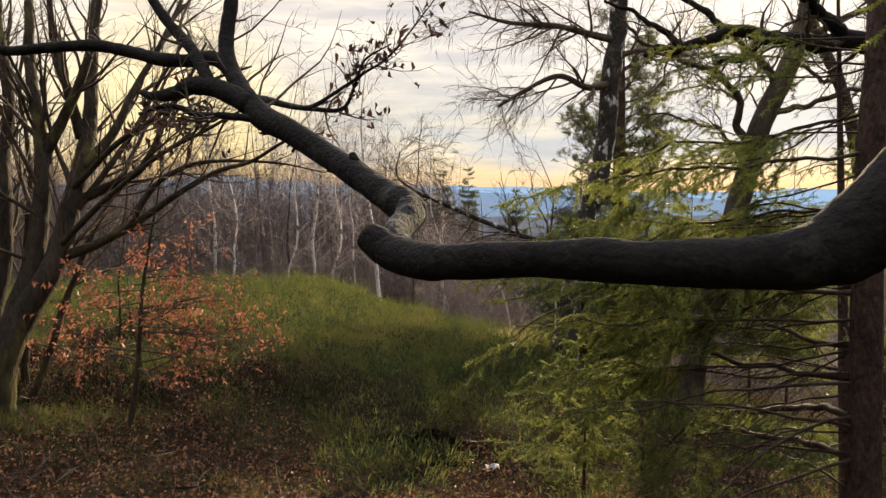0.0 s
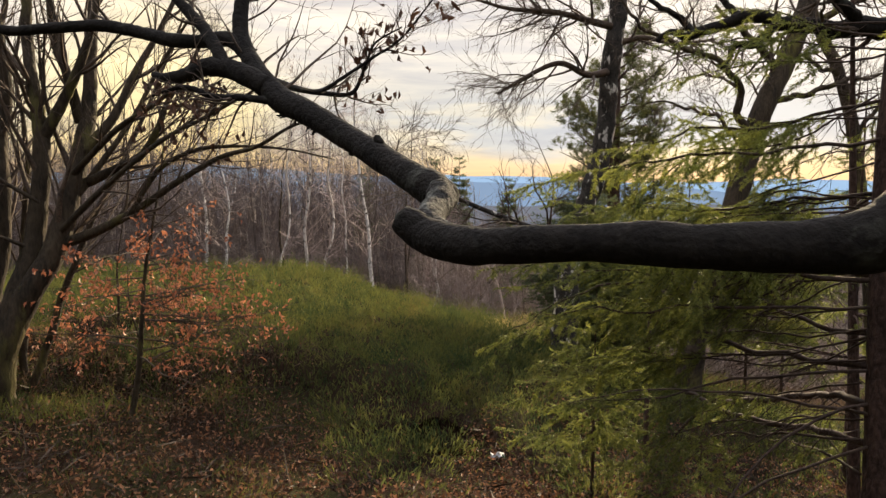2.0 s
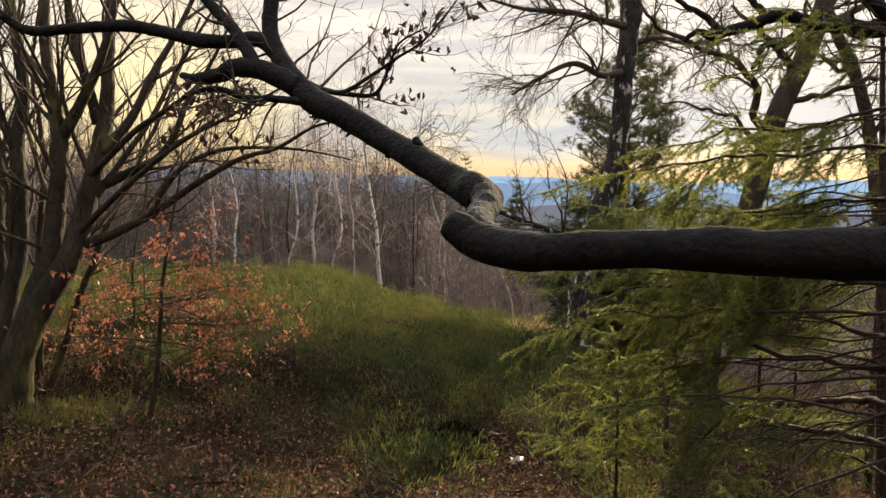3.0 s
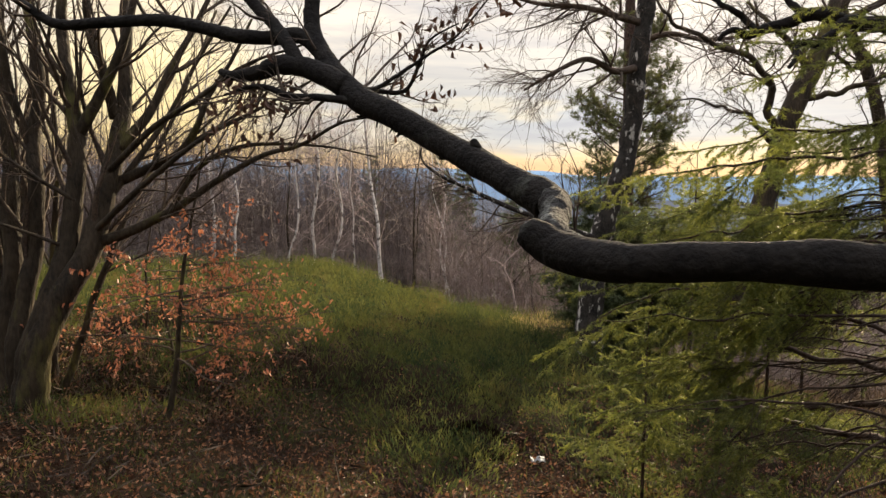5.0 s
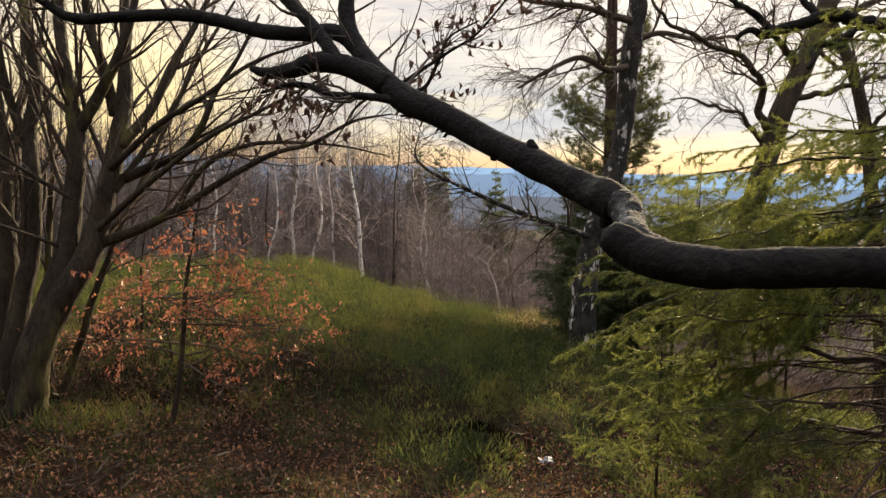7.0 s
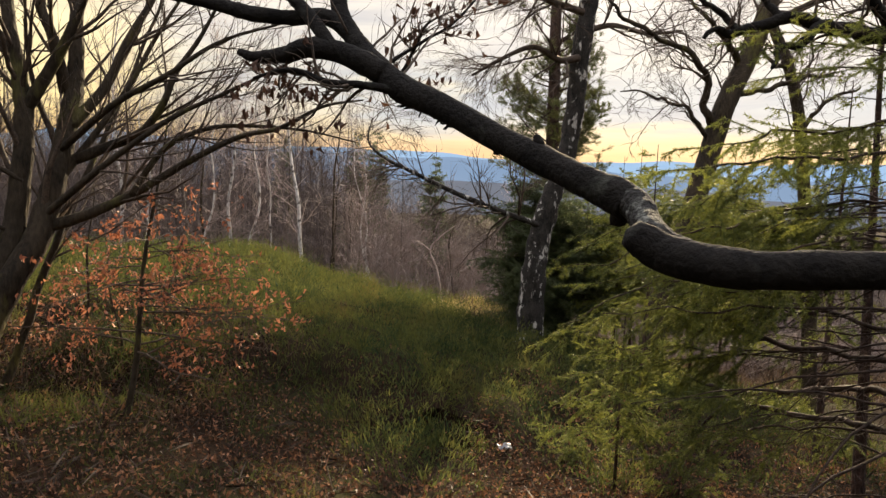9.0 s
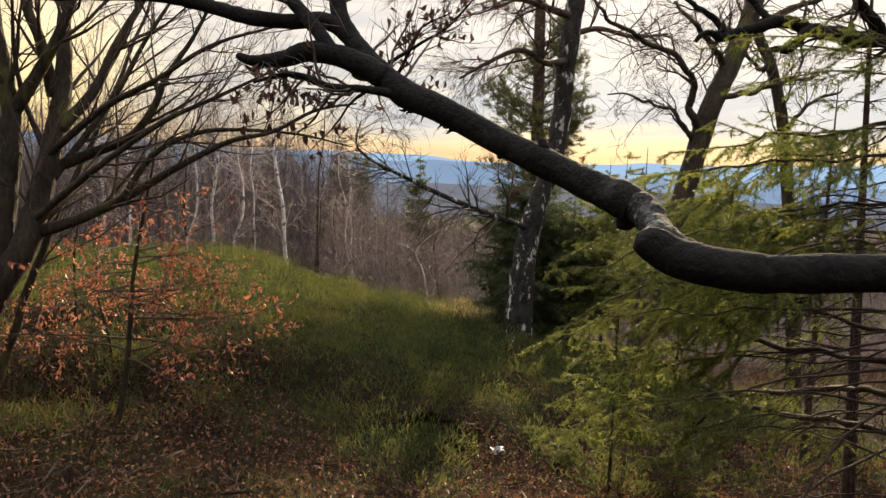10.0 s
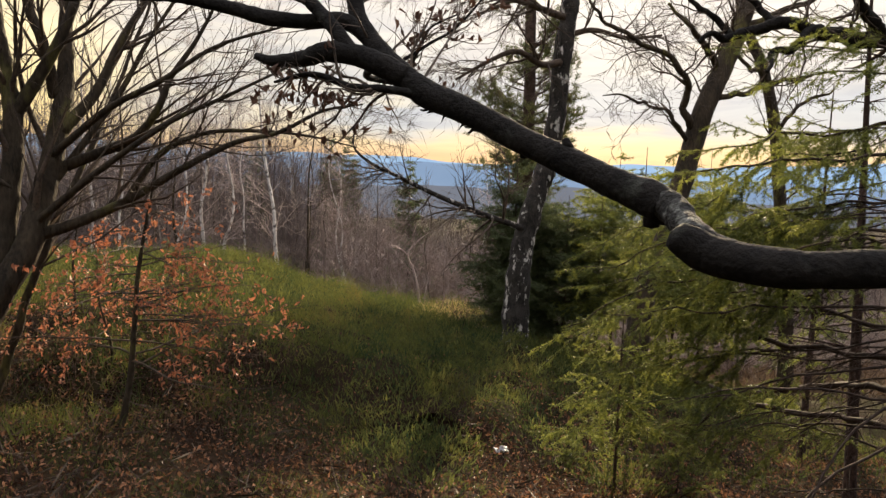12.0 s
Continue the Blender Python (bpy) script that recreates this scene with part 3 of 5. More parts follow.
for kind_name, pts in OAK_LIMBS.items():
    b = Build()
    line = smooth_line(pts, 0.02)
    tube(b, line, 14, 0.12)
    part("limb", b, OAK_BARK, oak)
    ends = []
    if kind_name in ("leafy_limb", "long_limb", "low_limb"):
        twigs(b_twigs, rng, line, [(20, 0.42, 48, 0.2, 0.04, 0.5, 4), (12, 0.17, 45, 0.25, -0.02, 0.6, 3)], 0.05 if kind_name == "low_limb" else 0.55, ends, 0.002)
        for s in ends:
            (low_spots if kind_name == "low_limb" else leaf_spots).append(s[-1])
            if kind_name != "long_limb":
                (low_spots if kind_name == "low_limb" else leaf_spots).append(s[2])
    elif kind_name == "broken_limb":
        twigs(b_twigs, rng, line, [(7, 0.16, 60, 0.3, 0.0, 0.2, 4), (6, 0.10, 45, 0.3, 0.0, 0.6, 3)], 0.5, ends)
    else:
        twigs(b_twigs, rng, line, [(7, 0.6, 50, 0.2, 0.06, 0.35, 4), (8, 0.28, 45, 0.25, 0.03, 0.5, 3), (5, 0.12, 45, 0.25, 0.0, 0.7, 3)], 0.3, ends, 0.0022)
twigs(b_twigs, rng, smooth_line(ARM[8:], 0.03), [(12, 0.75, 55, 0.2, 0.07, 0.16, 4), (9, 0.3, 45, 0.25, 0.02, 0.55, 3), (5, 0.13, 45, 0.25, 0.0, 0.7, 3)], 0.1, None, 0.0022)
part("crown", b_twigs, TWIG_BARK, oak, kind="stuff")


def leaf_mesh(name, mat, curl, wide):
    """A single withered leaf, one unit long, hanging from its stalk."""
    v = LEAF * np.array((wide, 1, curl))
    stalk = np.array([(-0.012, -0.16, 0), (0.012, -0.16, 0), (0.01, 0.02, 0), (-0.01, 0.02, 0)])
    bb = Build()
    bb.add(v, None, LEAF_TRI)
    bb.add(stalk, [(0, 1, 2, 3)])
    return bb.mesh(name, mat)


def hang_leaves(parent, spots, meshes, rng, size, down):
    """Leaves as objects of their own, hanging from the given spots."""
    for s in spots:
        ob = new("leaf", meshes[int(rng.integers(len(meshes)))])
        ob.parent = parent
        way = rng.normal(0, 1, 3) * (1 - down) + np.array((0, 0, -1.0)) * down
        m = aligned_turns(rng, way[None])[0]
        ob.matrix_basis = Matrix.Translation(Vector(s[:3]) - parent.location) @ Matrix(m.tolist()).to_4x4() @ Matrix.Diagonal((*[size * rng.uniform(0.7, 1.25)] * 3, 1))


oak_leaves = [leaf_mesh("oak_leaf", OAK_LEAF, c, w) for c, w in ((2.4, 0.62), (3.4, 0.7), (-2.6, 0.55), (4.0, 0.5))]
pick = rng.permutation(len(leaf_spots))[:95]
hang_leaves(oak, [leaf_spots[q] for q in pick], oak_leaves, rng, 0.07, 0.6)
pick = rng.permutation(len(low_spots))[:60]
hang_leaves(oak, [low_spots[q] for q in pick], oak_leaves, rng, 0.05, 0.66)
near_stub = [np.array((rng.uniform(-1.62, -1.2), rng.uniform(3.75, 4.0), rng.uniform(1.90, 2.06))) for q in range(34)]
hang_leaves(oak, near_stub, oak_leaves, rng, 0.052, 0.7)

# ---- the multi-stemmed hornbeam ----
rng = np.random.default_rng(5)
horn = thing("hornbeam_tree", (-3.85, 6.4, float(gz(-3.85, 6.4))), "bare multi-stemmed hornbeam with dark mossy fanning stems", "tree")
hz = float(gz(-3.85, 6.4))
STEMS = [
    [(-4.1, 6.5, hz - 0.1, 0.138), (-4.2, 6.6, 0.1, 0.0946), (-4.15, 6.7, 0.88, 0.086), (-4.19, 6.8, 1.56, 0.0774), (-4.29, 6.9, 2.28, 0.0645), (-4.35, 7.0, 3.0, 0.0559), (-4.45, 7.1, 4.4, 0.0258)],
    [(-3.95, 6.4, hz - 0.1, 0.129), (-3.98, 6.4, 0.1, 0.0946), (-3.86, 6.5, 0.91, 0.0791), (-3.82, 6.5, 1.33, 0.074), (-3.87, 6.6, 1.79, 0.0654), (-3.84, 6.7, 2.35, 0.0568), (-3.96, 6.8, 2.97, 0.0482), (-4.05, 6.9, 4.2, 0.0215)],
    [(-3.88, 6.32, hz - 0.1, 0.172), (-3.82, 6.3, 0.05, 0.129), (-3.65, 6.3, 0.48, 0.112), (-3.54, 6.4, 0.92, 0.0946), (-3.5, 6.45, 1.39, 0.086), (-3.46, 6.5, 1.84, 0.0774), (-3.5, 6.5, 2.34, 0.0568), (-3.58, 6.6, 2.8, 0.0499), (-3.65, 6.7, 4.1, 0.0215)],
    [(-3.82, 6.25, hz - 0.1, 0.172), (-3.76, 6.25, 0.05, 0.133), (-3.56, 6.3, 0.53, 0.125), (-3.36, 6.4, 0.93, 0.112), (-3.26, 6.5, 1.36, 0.0963), (-3.21, 6.6, 1.71, 0.0877), (-3.17, 6.7, 2.14, 0.0731), (-3.18, 6.8, 2.52, 0.0619), (-3.15, 6.9, 3.0, 0.0516), (-3.08, 7.0, 4.2, 0.0258)],
]
OFFSHOOTS = [
    [(-3.45, 6.5, 1.89, 0.0568), (-3.25, 6.45, 2.18, 0.0464), (-3.06, 6.4, 2.51, 0.0387), (-2.93, 6.4, 2.9, 0.0301), (-2.8, 6.4, 3.6, 0.0155)],
    [(-3.22, 6.7, 2.04, 0.0516), (-3.27, 6.6, 2.44, 0.0413), (-3.37, 6.6, 2.76, 0.0335), (-3.36, 6.5, 3.4, 0.0189)],
    [(-3.23, 6.6, 1.48, 0.0482), (-2.88, 6.5, 1.62, 0.0396), (-2.59, 6.4, 1.75, 0.0335), (-2.41, 6.3, 1.96, 0.0275), (-2.31, 6.3, 2.2, 0.0224), (-2.13, 6.3, 2.47, 0.0163), (-1.96, 6.3, 2.8, 0.0103)],
    [(-3.36, 6.45, 0.98, 0.0499), (-2.99, 6.4, 1.11, 0.0413), (-2.6, 6.3, 1.3, 0.0335), (-2.21, 6.2, 1.54, 0.0267), (-1.84, 6.1, 1.73, 0.0206), (-1.53, 6.0, 1.81, 0.0163), (-1.22, 5.9, 1.97, 0.012), (-0.93, 5.9, 2.03, 0.00602)],
    [(-3.16, 6.6, 1.78, 0.0516), (-2.93, 6.7, 2.09, 0.0396), (-2.77, 6.8, 2.48, 0.0327), (-2.57, 6.9, 2.88, 0.0249), (-2.3, 7.0, 3.5, 0.0129)],
    [(-2.65, 6.3, 1.27, 0.0258), (-2.4, 6.25, 1.62, 0.0224), (-2.1, 6.2, 1.78, 0.0181), (-1.8, 6.2, 1.82, 0.0146), (-1.35, 6.15, 1.80, 0.00946), (-0.95, 6.1, 1.72, 0.0043)],
    [(-3.3, 6.5, 1.25, 0.0344), (-3.0, 6.6, 1.7, 0.0275), (-2.75, 6.7, 2.1, 0.0224), (-2.55, 6.75, 2.5, 0.0172), (-2.25, 6.8, 3.0, 0.0103)],
    [(-3.45, 6.4, 1.35, 0.0189), (-3.8, 6.3, 1.6, 0.0155), (-4.25, 6.2, 1.95, 0.0103)],
    [(-3.5, 6.4, 0.95, 0.0172), (-3.8, 6.2, 1.12, 0.0138), (-4.3, 6.1, 1.3, 0.0086)],
    [(-3.2, 6.5, 1.6, 0.03), (-2.75, 6.3, 1.95, 0.025), (-2.35, 6.1, 2.15, 0.02), (-1.95, 6.0, 2.4, 0.014), (-1.5, 5.95, 2.55, 0.008)],
    [(-3.3, 6.4, 1.1, 0.03), (-2.8, 6.2, 1.5, 0.024), (-2.3, 6.05, 1.85, 0.019), (-1.9, 6.0, 2.05, 0.014), (-1.4, 5.9, 2.3, 0.007)],
    [(-3.87, 6.6, 1.75, 0.043), (-4.0, 6.55, 2.2, 0.0344), (-4.05, 6.5, 2.7, 0.0284), (-4.2, 6.5, 3.5, 0.0155)],
]
for q in range(10):
    a = rng.uniform(0.2, 2.9)
    s0 = shoot(rng, (-3.9 + 0.15 * math.cos(a), 6.5 + 0.06 * q, hz - 0.05), (0.42 * math.cos(a), 0.2, 1.0), 3.9, 0.055 if q % 2 else 0.042, 0.05, 0.02, 8, 0.3)
    STEMS.append([tuple(row) for row in s0])
b_twigs = Build()
for pts in STEMS:
    b = Build()
    line = crooked(smooth_line(pts, 0.05), 0.03, 1.6)
    line[:, 3] *= 0.9
    tube(b, line, 16, 0.10)
    part("stem", b, HORNBEAM_BARK, horn)
    twigs(b_twigs, rng, line, [(4.2, 1.5, 33, 0.12, 0.05, 0.34, 5), (4.5, 0.65, 36, 0.14, 0.05, 0.5, 3), (4.0, 0.34, 40, 0.2, 0.02, 0.6, 3)], 0.25, None, 0.0026)
for pts in OFFSHOOTS:
    b = Build()
    line = smooth_line(pts, 0.04)
    tube(b, line, 11, 0.09)
    part("limb", b, HORNBEAM_BARK, horn)
    twigs(b_twigs, rng, line, [(6.5, 0.9, 36, 0.12, 0.05, 0.42, 4), (5.5, 0.45, 38, 0.16, 0.03, 0.55, 3), (4.5, 0.26, 40, 0.2, 0.0, 0.6, 3)], 0.15, None, 0.0026)
part("crown", b_twigs, TWIG_BARK, horn, kind="stuff")


# ---- the beech saplings with orange winter leaves ----
def sapling(at, height, lean, rng, count, spread, label, single):
    z = float(gz(*at))
    t = thing("beech_sapling", (*at, z), label, "sapling", "beech saplings")
    hs = np.linspace(0, 1, 7)
    stem = np.stack([at[0] + lean[0] * hs + 0.02 * np.sin(hs * 9), at[1] + lean[1] * hs, z - 0.05 + height * hs, 0.025 * (1 - 0.85 * hs) * height / 2.2], 1)
    line = smooth_line(stem, 0.05)
    b = Build()
    tube(b, line, 9, 0.08)
    part("stem", b, HORNBEAM_BARK, t)
    spots, fine = [], Build()
    for q in range(count):
        u = rng.uniform(0.19, 0.58) if q % 5 else rng.uniform(0.5, 0.75)
        row = line[int(u * (len(line) - 1))]
        a = rng.uniform(0, 2 * math.pi) if q % 2 else rng.normal(0, 0.8)
        L = spread * (1.15 - 0.9 * u) * rng.uniform(0.6, 1.15)
        br = shoot(rng, row[:3], (math.cos(a), math.sin(a) * 0.8, rng.uniform(-0.02, 0.14)), L, row[3] * 0.42, 0.09, -0.004, 8, 0.25)
        bb = Build()
        tube(bb, br, 5)
        part("branch", bb, TWIG_BARK, t)
        ends = []
        twigs(fine, rng, br, [(9, 0.34, 42, 0.15, 0.0, 0.55, 3), (9, 0.13, 40, 0.2, 0.0, 0.6, 3)], 0.15, ends, 0.0026)
        for s in ends:
            spots += [s[-1], s[2], s[3] + rng.normal(0, 0.015, 4), s[1]]
    part("crown", fine, TWIG_BARK, t, kind="stuff")
    order = rng.permutation(len(spots))
    if single:
        hang_leaves(t, [spots[q] for q in order[:295]], beech_leaves, rng, 0.047, 0.5)
        order = order[295:]
    if len(order):
        order = order[:1250]
        p = np.array([spots[q][:3] for q in order])
        ways = rng.normal(0, 0.5, p.shape) + np.array((0, 0, -0.5))
        bb = Build()
        scatter(bb, LEAF * np.array((0.8, 1, 1.6)), LEAF_TRI, p, aligned_turns(rng, ways), rng.uniform(0.03, 0.052, len(p)))
        part("foliage", bb, BEECH_LEAF, t, kind="stuff")
    return t


beech_leaves = [leaf_mesh("beech_leaf", BEECH_LEAF, c, w) for c, w in ((1.2, 0.8), (2.4, 0.9), (-2.0, 0.7), (3.0, 0.55))]
sapling((-2.73, 6.32), 2.5, (0.33, 0.1), np.random.default_rng(21), 32, 1.45, "slender beech sapling holding dry orange leaves above the litter", True)
sapling((-3.5, 7.9), 1.5, (0.1, 0.05), np.random.default_rng(22), 16, 0.95, "low beech sapling with rusty leaves beside the hornbeam", False)
sapling((-3.0, 7.3), 1.2, (-0.15, 0.0), np.random.default_rng(23), 12, 0.9, "low beech sapling with rusty leaves on the mound's edge", False)


# ---- spruces ----
def needle_sprays(build, rng, segs, per_metre, length, template=NEEDLES):
    """Needles set all round the twigs given as (start, end) pairs."""
    if not len(segs):
        return
    a, e = np.array([s[0] for s in segs]), np.array([s[1] for s in segs])
    L = np.linalg.norm(e - a, axis=1)
    idx = np.repeat(np.arange(len(segs)), np.maximum(1, (L * per_metre).astype(int)))
    u = rng.uniform(0, 1, len(idx))[:, None]
    p = a[idx] * (1 - u) + e[idx] * u
    tan = (e - a)[idx] / (L[idx][:, None] + 1e-9)
    side = rng.normal(0, 1, p.shape)
    side[:, 2] *= 0.35
    side -= tan * (side * tan).sum(1, keepdims=True)
    side /= np.linalg.norm(side, axis=1, keepdims=True) + 1e-9
    scatter(build, template, [(0, 1, 2)], p, aligned_turns(rng, tan * 0.75 + side), length * rng.uniform(0.7, 1.2, len(p)))


def spruce_branch(tree, rng, line, green_from, mat, side_len=0.4, per_metre=520, needle=0.027, dead=True, step=0.1, woody=True, hang=0.0):
    """One spruce branch: its bare wood, flat side twigs and, from green_from on, needles as a part of the branch."""
    wood, segs = Build(), []
    line = crooked(line, 0.06, 2.4)
    line[:, 3] = np.maximum(0.0025, line[:, 3] * (0.95 if dead and green_from > 0.48 else 0.6))
    tube(wood, line, 6, 0.10)
    c = line[:, :3]
    seg = np.linalg.norm(np.diff(c, axis=0), axis=1)
    cum = np.concatenate([[0], np.cumsum(seg)])
    total = cum[-1]
    d, hand = 0.12 * total, 1
    while d < total:
        i = min(np.searchsorted(cum, d) - 1, len(seg) - 1)
        f = (d - cum[i]) / seg[i]
        p = c[i] * (1 - f) + c[i + 1] * f
        tan = (c[i + 1] - c[i]) / seg[i]
        flat = np.cross(tan, (0, 0, 1.0))
        flat /= np.linalg.norm(flat) + 1e-9
        u = d / total
        L = side_len * rng.uniform(0.55, 1.15) * min(1.0, 1.35 * (1 - u) + 0.16)
        green = u > green_from
        way = tan * 0.75 + flat * hand * rng.uniform(0.6, 1.0) + np.array((0, 0, rng.uniform(-0.75, 0.05) - hang * rng.uniform(0.2, 1.3)))
        r = max(0.0022, line[i, 3] * 0.32)
        s = shoot(rng, p, way, L, r, 0.10, -0.02, 4)
        if woody:
            tube(wood, s, 3, cap=False)
        subs = [s]
        for w in range(int(L / 0.10)):
            k = int(rng.integers(0, 3))
            f2 = rng.uniform(0, 1)
            q = s[k, :3] * (1 - f2) + s[k + 1, :3] * f2
            st = s[k + 1, :3] - s[k, :3]
            st /= np.linalg.norm(st) + 1e-9
            sf = np.cross(st, (0, 0, 1.0))
            s2 = shoot(rng, q, st * 0.8 + sf * rng.choice([-1, 1]) * 0.8 + np.array((0, 0, rng.uniform(-0.9, 0.1))), L * rng.uniform(0.3, 0.6), 0.002, 0.12, -0.03, 2)
            if not green and woody:
                tube(wood, s2, 3, cap=False)
            subs.append(s2)
        if green:
            for s2 in subs:
                segs += [(s2[k, :3], s2[k + 1, :3]) for k in range(len(s2) - 1)]
        hand = -hand
        d += step * rng.uniform(0.7, 1.4)
    for i in range(len(seg)):
        if cum[i] / total > green_from:
            segs.append((c[i], c[i + 1]))
    ob = part("branch", wood, DEAD_TWIG if dead else SPRUCE_BARK, tree)
    if segs:
        nb = Build()
        needle_sprays(nb, rng, segs, per_metre, needle)
        part("needles", nb, mat, ob, kind="stuff")
    return ob


def young_spruce(at, height, rng, label, mat=NEEDLE, reach=0.45, whorl=0.16, per=5, first=0.06, green=0.1, density=300, needle=0.021, r=0.02, lean=(0, 0), column=False):
    z = float(gz(*at))
    t = thing("spruce_tree", (*at, z), label, "tree", "spruces")
    hs = np.linspace(0, 1, 6)
    line = smooth_line(np.stack([at[0] + lean[0] * hs, at[1] + lean[1] * hs, z - 0.05 + height * hs, r * (1 - 0.9 * hs)], 1), 0.08)
    b = Build()
    tube(b, line, 8, 0.06)
    part("trunk", b, SPRUCE_BARK, t)
    h = first * height
    while h < height * 0.97:
        u = h / height
        for q in range(per if u < 0.85 else 3):
            a = rng.uniform(0, 2 * math.pi)
            L = reach * height * (min(1.0, 0.45 + 1.5 * u, 2.4 * (1.05 - u)) if column else (1.08 - u) ** 0.8) * rng.uniform(0.45, 1.2) + 0.06
            row = line[int(u * (len(line) - 1))]
            br = shoot(rng, row[:3], (math.cos(a), math.sin(a), rng.uniform(-0.1, 0.25)), L, max(0.004, row[3] * 0.4), 0.07, 0.015 if u > 0.5 else -0.02, 7)
            spruce_branch(t, rng, br, green, mat, 0.42 * L, density, needle, False, max(0.06, L * 0.085), at[1] < 7.5, 0.0 if at[1] > 7.5 else 0.25)
        h += whorl * rng.uniform(0.7, 1.3)
    return t


rng = np.random.default_rng(31)
tall = thing("spruce_tree", (2.40, 4.2, float(gz(2.40, 4.2))), "tall spruce with a straight dark trunk and bare lower branches", "tree", "spruces")
sz = float(gz(2.40, 4.2))
b = Build()
tube(b, smooth_line([(2.46, 4.2, sz - 0.1, 0.14), (2.45, 4.2, sz + 0.25, 0.100), (2.44, 4.2, 0.0, 0.092), (2.41, 4.2, 0.9, 0.085), (2.39, 4.2, 1.7, 0.076), (2.41, 4.2, 2.5, 0.069), (2.42, 4.22, 4.2, 0.06), (2.42, 4.22, 6.0, 0.03)], 0.05), 18, 0.06)
part("trunk", b, SPRUCE_BARK, tall)
MAIN = [
    (0.62, [(2.36, 4.25, 0.5, 0.024), (2.23, 4.7, 0.44, 0.022), (2.02, 5.1, 0.4, 0.021), (1.81, 5.4, 0.49, 0.018), (1.59, 5.7, 0.72, 0.012)]),
    (0.55, [(2.37, 4.25, 0.27, 0.026), (2.47, 4.8, 0.16, 0.025), (2.4, 5.1, 0.09, 0.024), (2.12, 5.3, -0.02, 0.022), (1.86, 5.4, -0.1, 0.018), (1.73, 5.5, -0.24, 0.013), (1.66, 5.55, -0.39, 0.007)]),
    (0.6, [(2.38, 4.25, 0.04, 0.024), (2.37, 4.8, -0.08, 0.023), (2.2, 5.2, -0.15, 0.022), (2.05, 5.5, -0.14, 0.02), (1.81, 5.9, -0.1, 0.016), (1.6, 6.2, 0.06, 0.009)]),
    (0.16, [(2.38, 4.2, 1.80, 0.02), (2.0, 4.15, 1.74, 0.018), (1.66, 4.14, 1.70, 0.015), (1.0, 4.2, 1.68, 0.011), (0.6, 4.45, 1.57, 0.007), (0.36, 4.85, 1.45, 0.004)]),
    (0.16, [(2.38, 4.2, 2.02, 0.018), (1.95, 4.4, 1.93, 0.016), (1.56, 4.4, 1.86, 0.013), (1.18, 4.28, 1.82, 0.009), (0.8, 4.6, 1.68, 0.004)]),
    (0.18, [(2.37, 4.2, 1.5, 0.018), (2.0, 4.6, 1.45, 0.016), (1.6, 4.7, 1.38, 0.013), (1.0, 4.45, 1.27, 0.010), (0.47, 4.45, 1.10, 0.007), (0.13, 4.58, 1.04, 0.004)]),
    (0.2, [(2.36, 4.2, 1.32, 0.016), (1.8, 4.15, 1.26, 0.014), (1.3, 4.1, 1.2, 0.011), (0.68, 4.1, 1.15, 0.007), (0.33, 3.85, 1.12, 0.004)]),
    (0.25, [(2.36, 4.2, 1.12, 0.016), (1.9, 4.5, 1.1, 0.014), (1.4, 4.55, 1.05, 0.011), (0.7, 4.62, 0.97, 0.007), (0.25, 4.8, 0.84, 0.004)]),
    (0.5, [(2.37, 4.25, 0.69, 0.018), (2.28, 4.6, 0.67, 0.017), (2.12, 4.9, 0.71, 0.015), (2.01, 5.2, 0.8, 0.011)]),
    (0.55, [(2.34, 4.22, 1.0, 0.018), (2.07, 4.4, 0.99, 0.016), (1.81, 4.6, 0.99, 0.014), (1.41, 4.9, 0.93, 0.010), (0.9, 5.0, 0.80, 0.007), (0.35, 5.05, 0.52, 0.004)]),
    (0.35, [(2.36, 4.25, -0.15, 0.018), (2.35, 4.6, -0.16, 0.016), (2.31, 4.9, -0.2, 0.013), (2.21, 5.2, -0.28, 0.009)]),
    (0.45, [(2.35, 4.2, 0.85, 0.018), (1.8, 4.3, 0.85, 0.015), (1.1, 4.4, 0.8, 0.011), (0.4, 4.5, 0.76, 0.005)]),
    (0.4, [(2.36, 4.25, 1.3, 0.02), (2.1, 4.8, 1.25, 0.016), (1.8, 5.3, 1.1, 0.012), (1.45, 5.6, 0.9, 0.007)]),
]
for green, pts in MAIN:
    spruce_branch(tall, rng, smooth_line(pts, 0.07), green, NEEDLE, 0.5 if green < 0.3 else 0.36, 640, 0.025, step=0.06 if green < 0.3 else 0.09, hang=0.1)
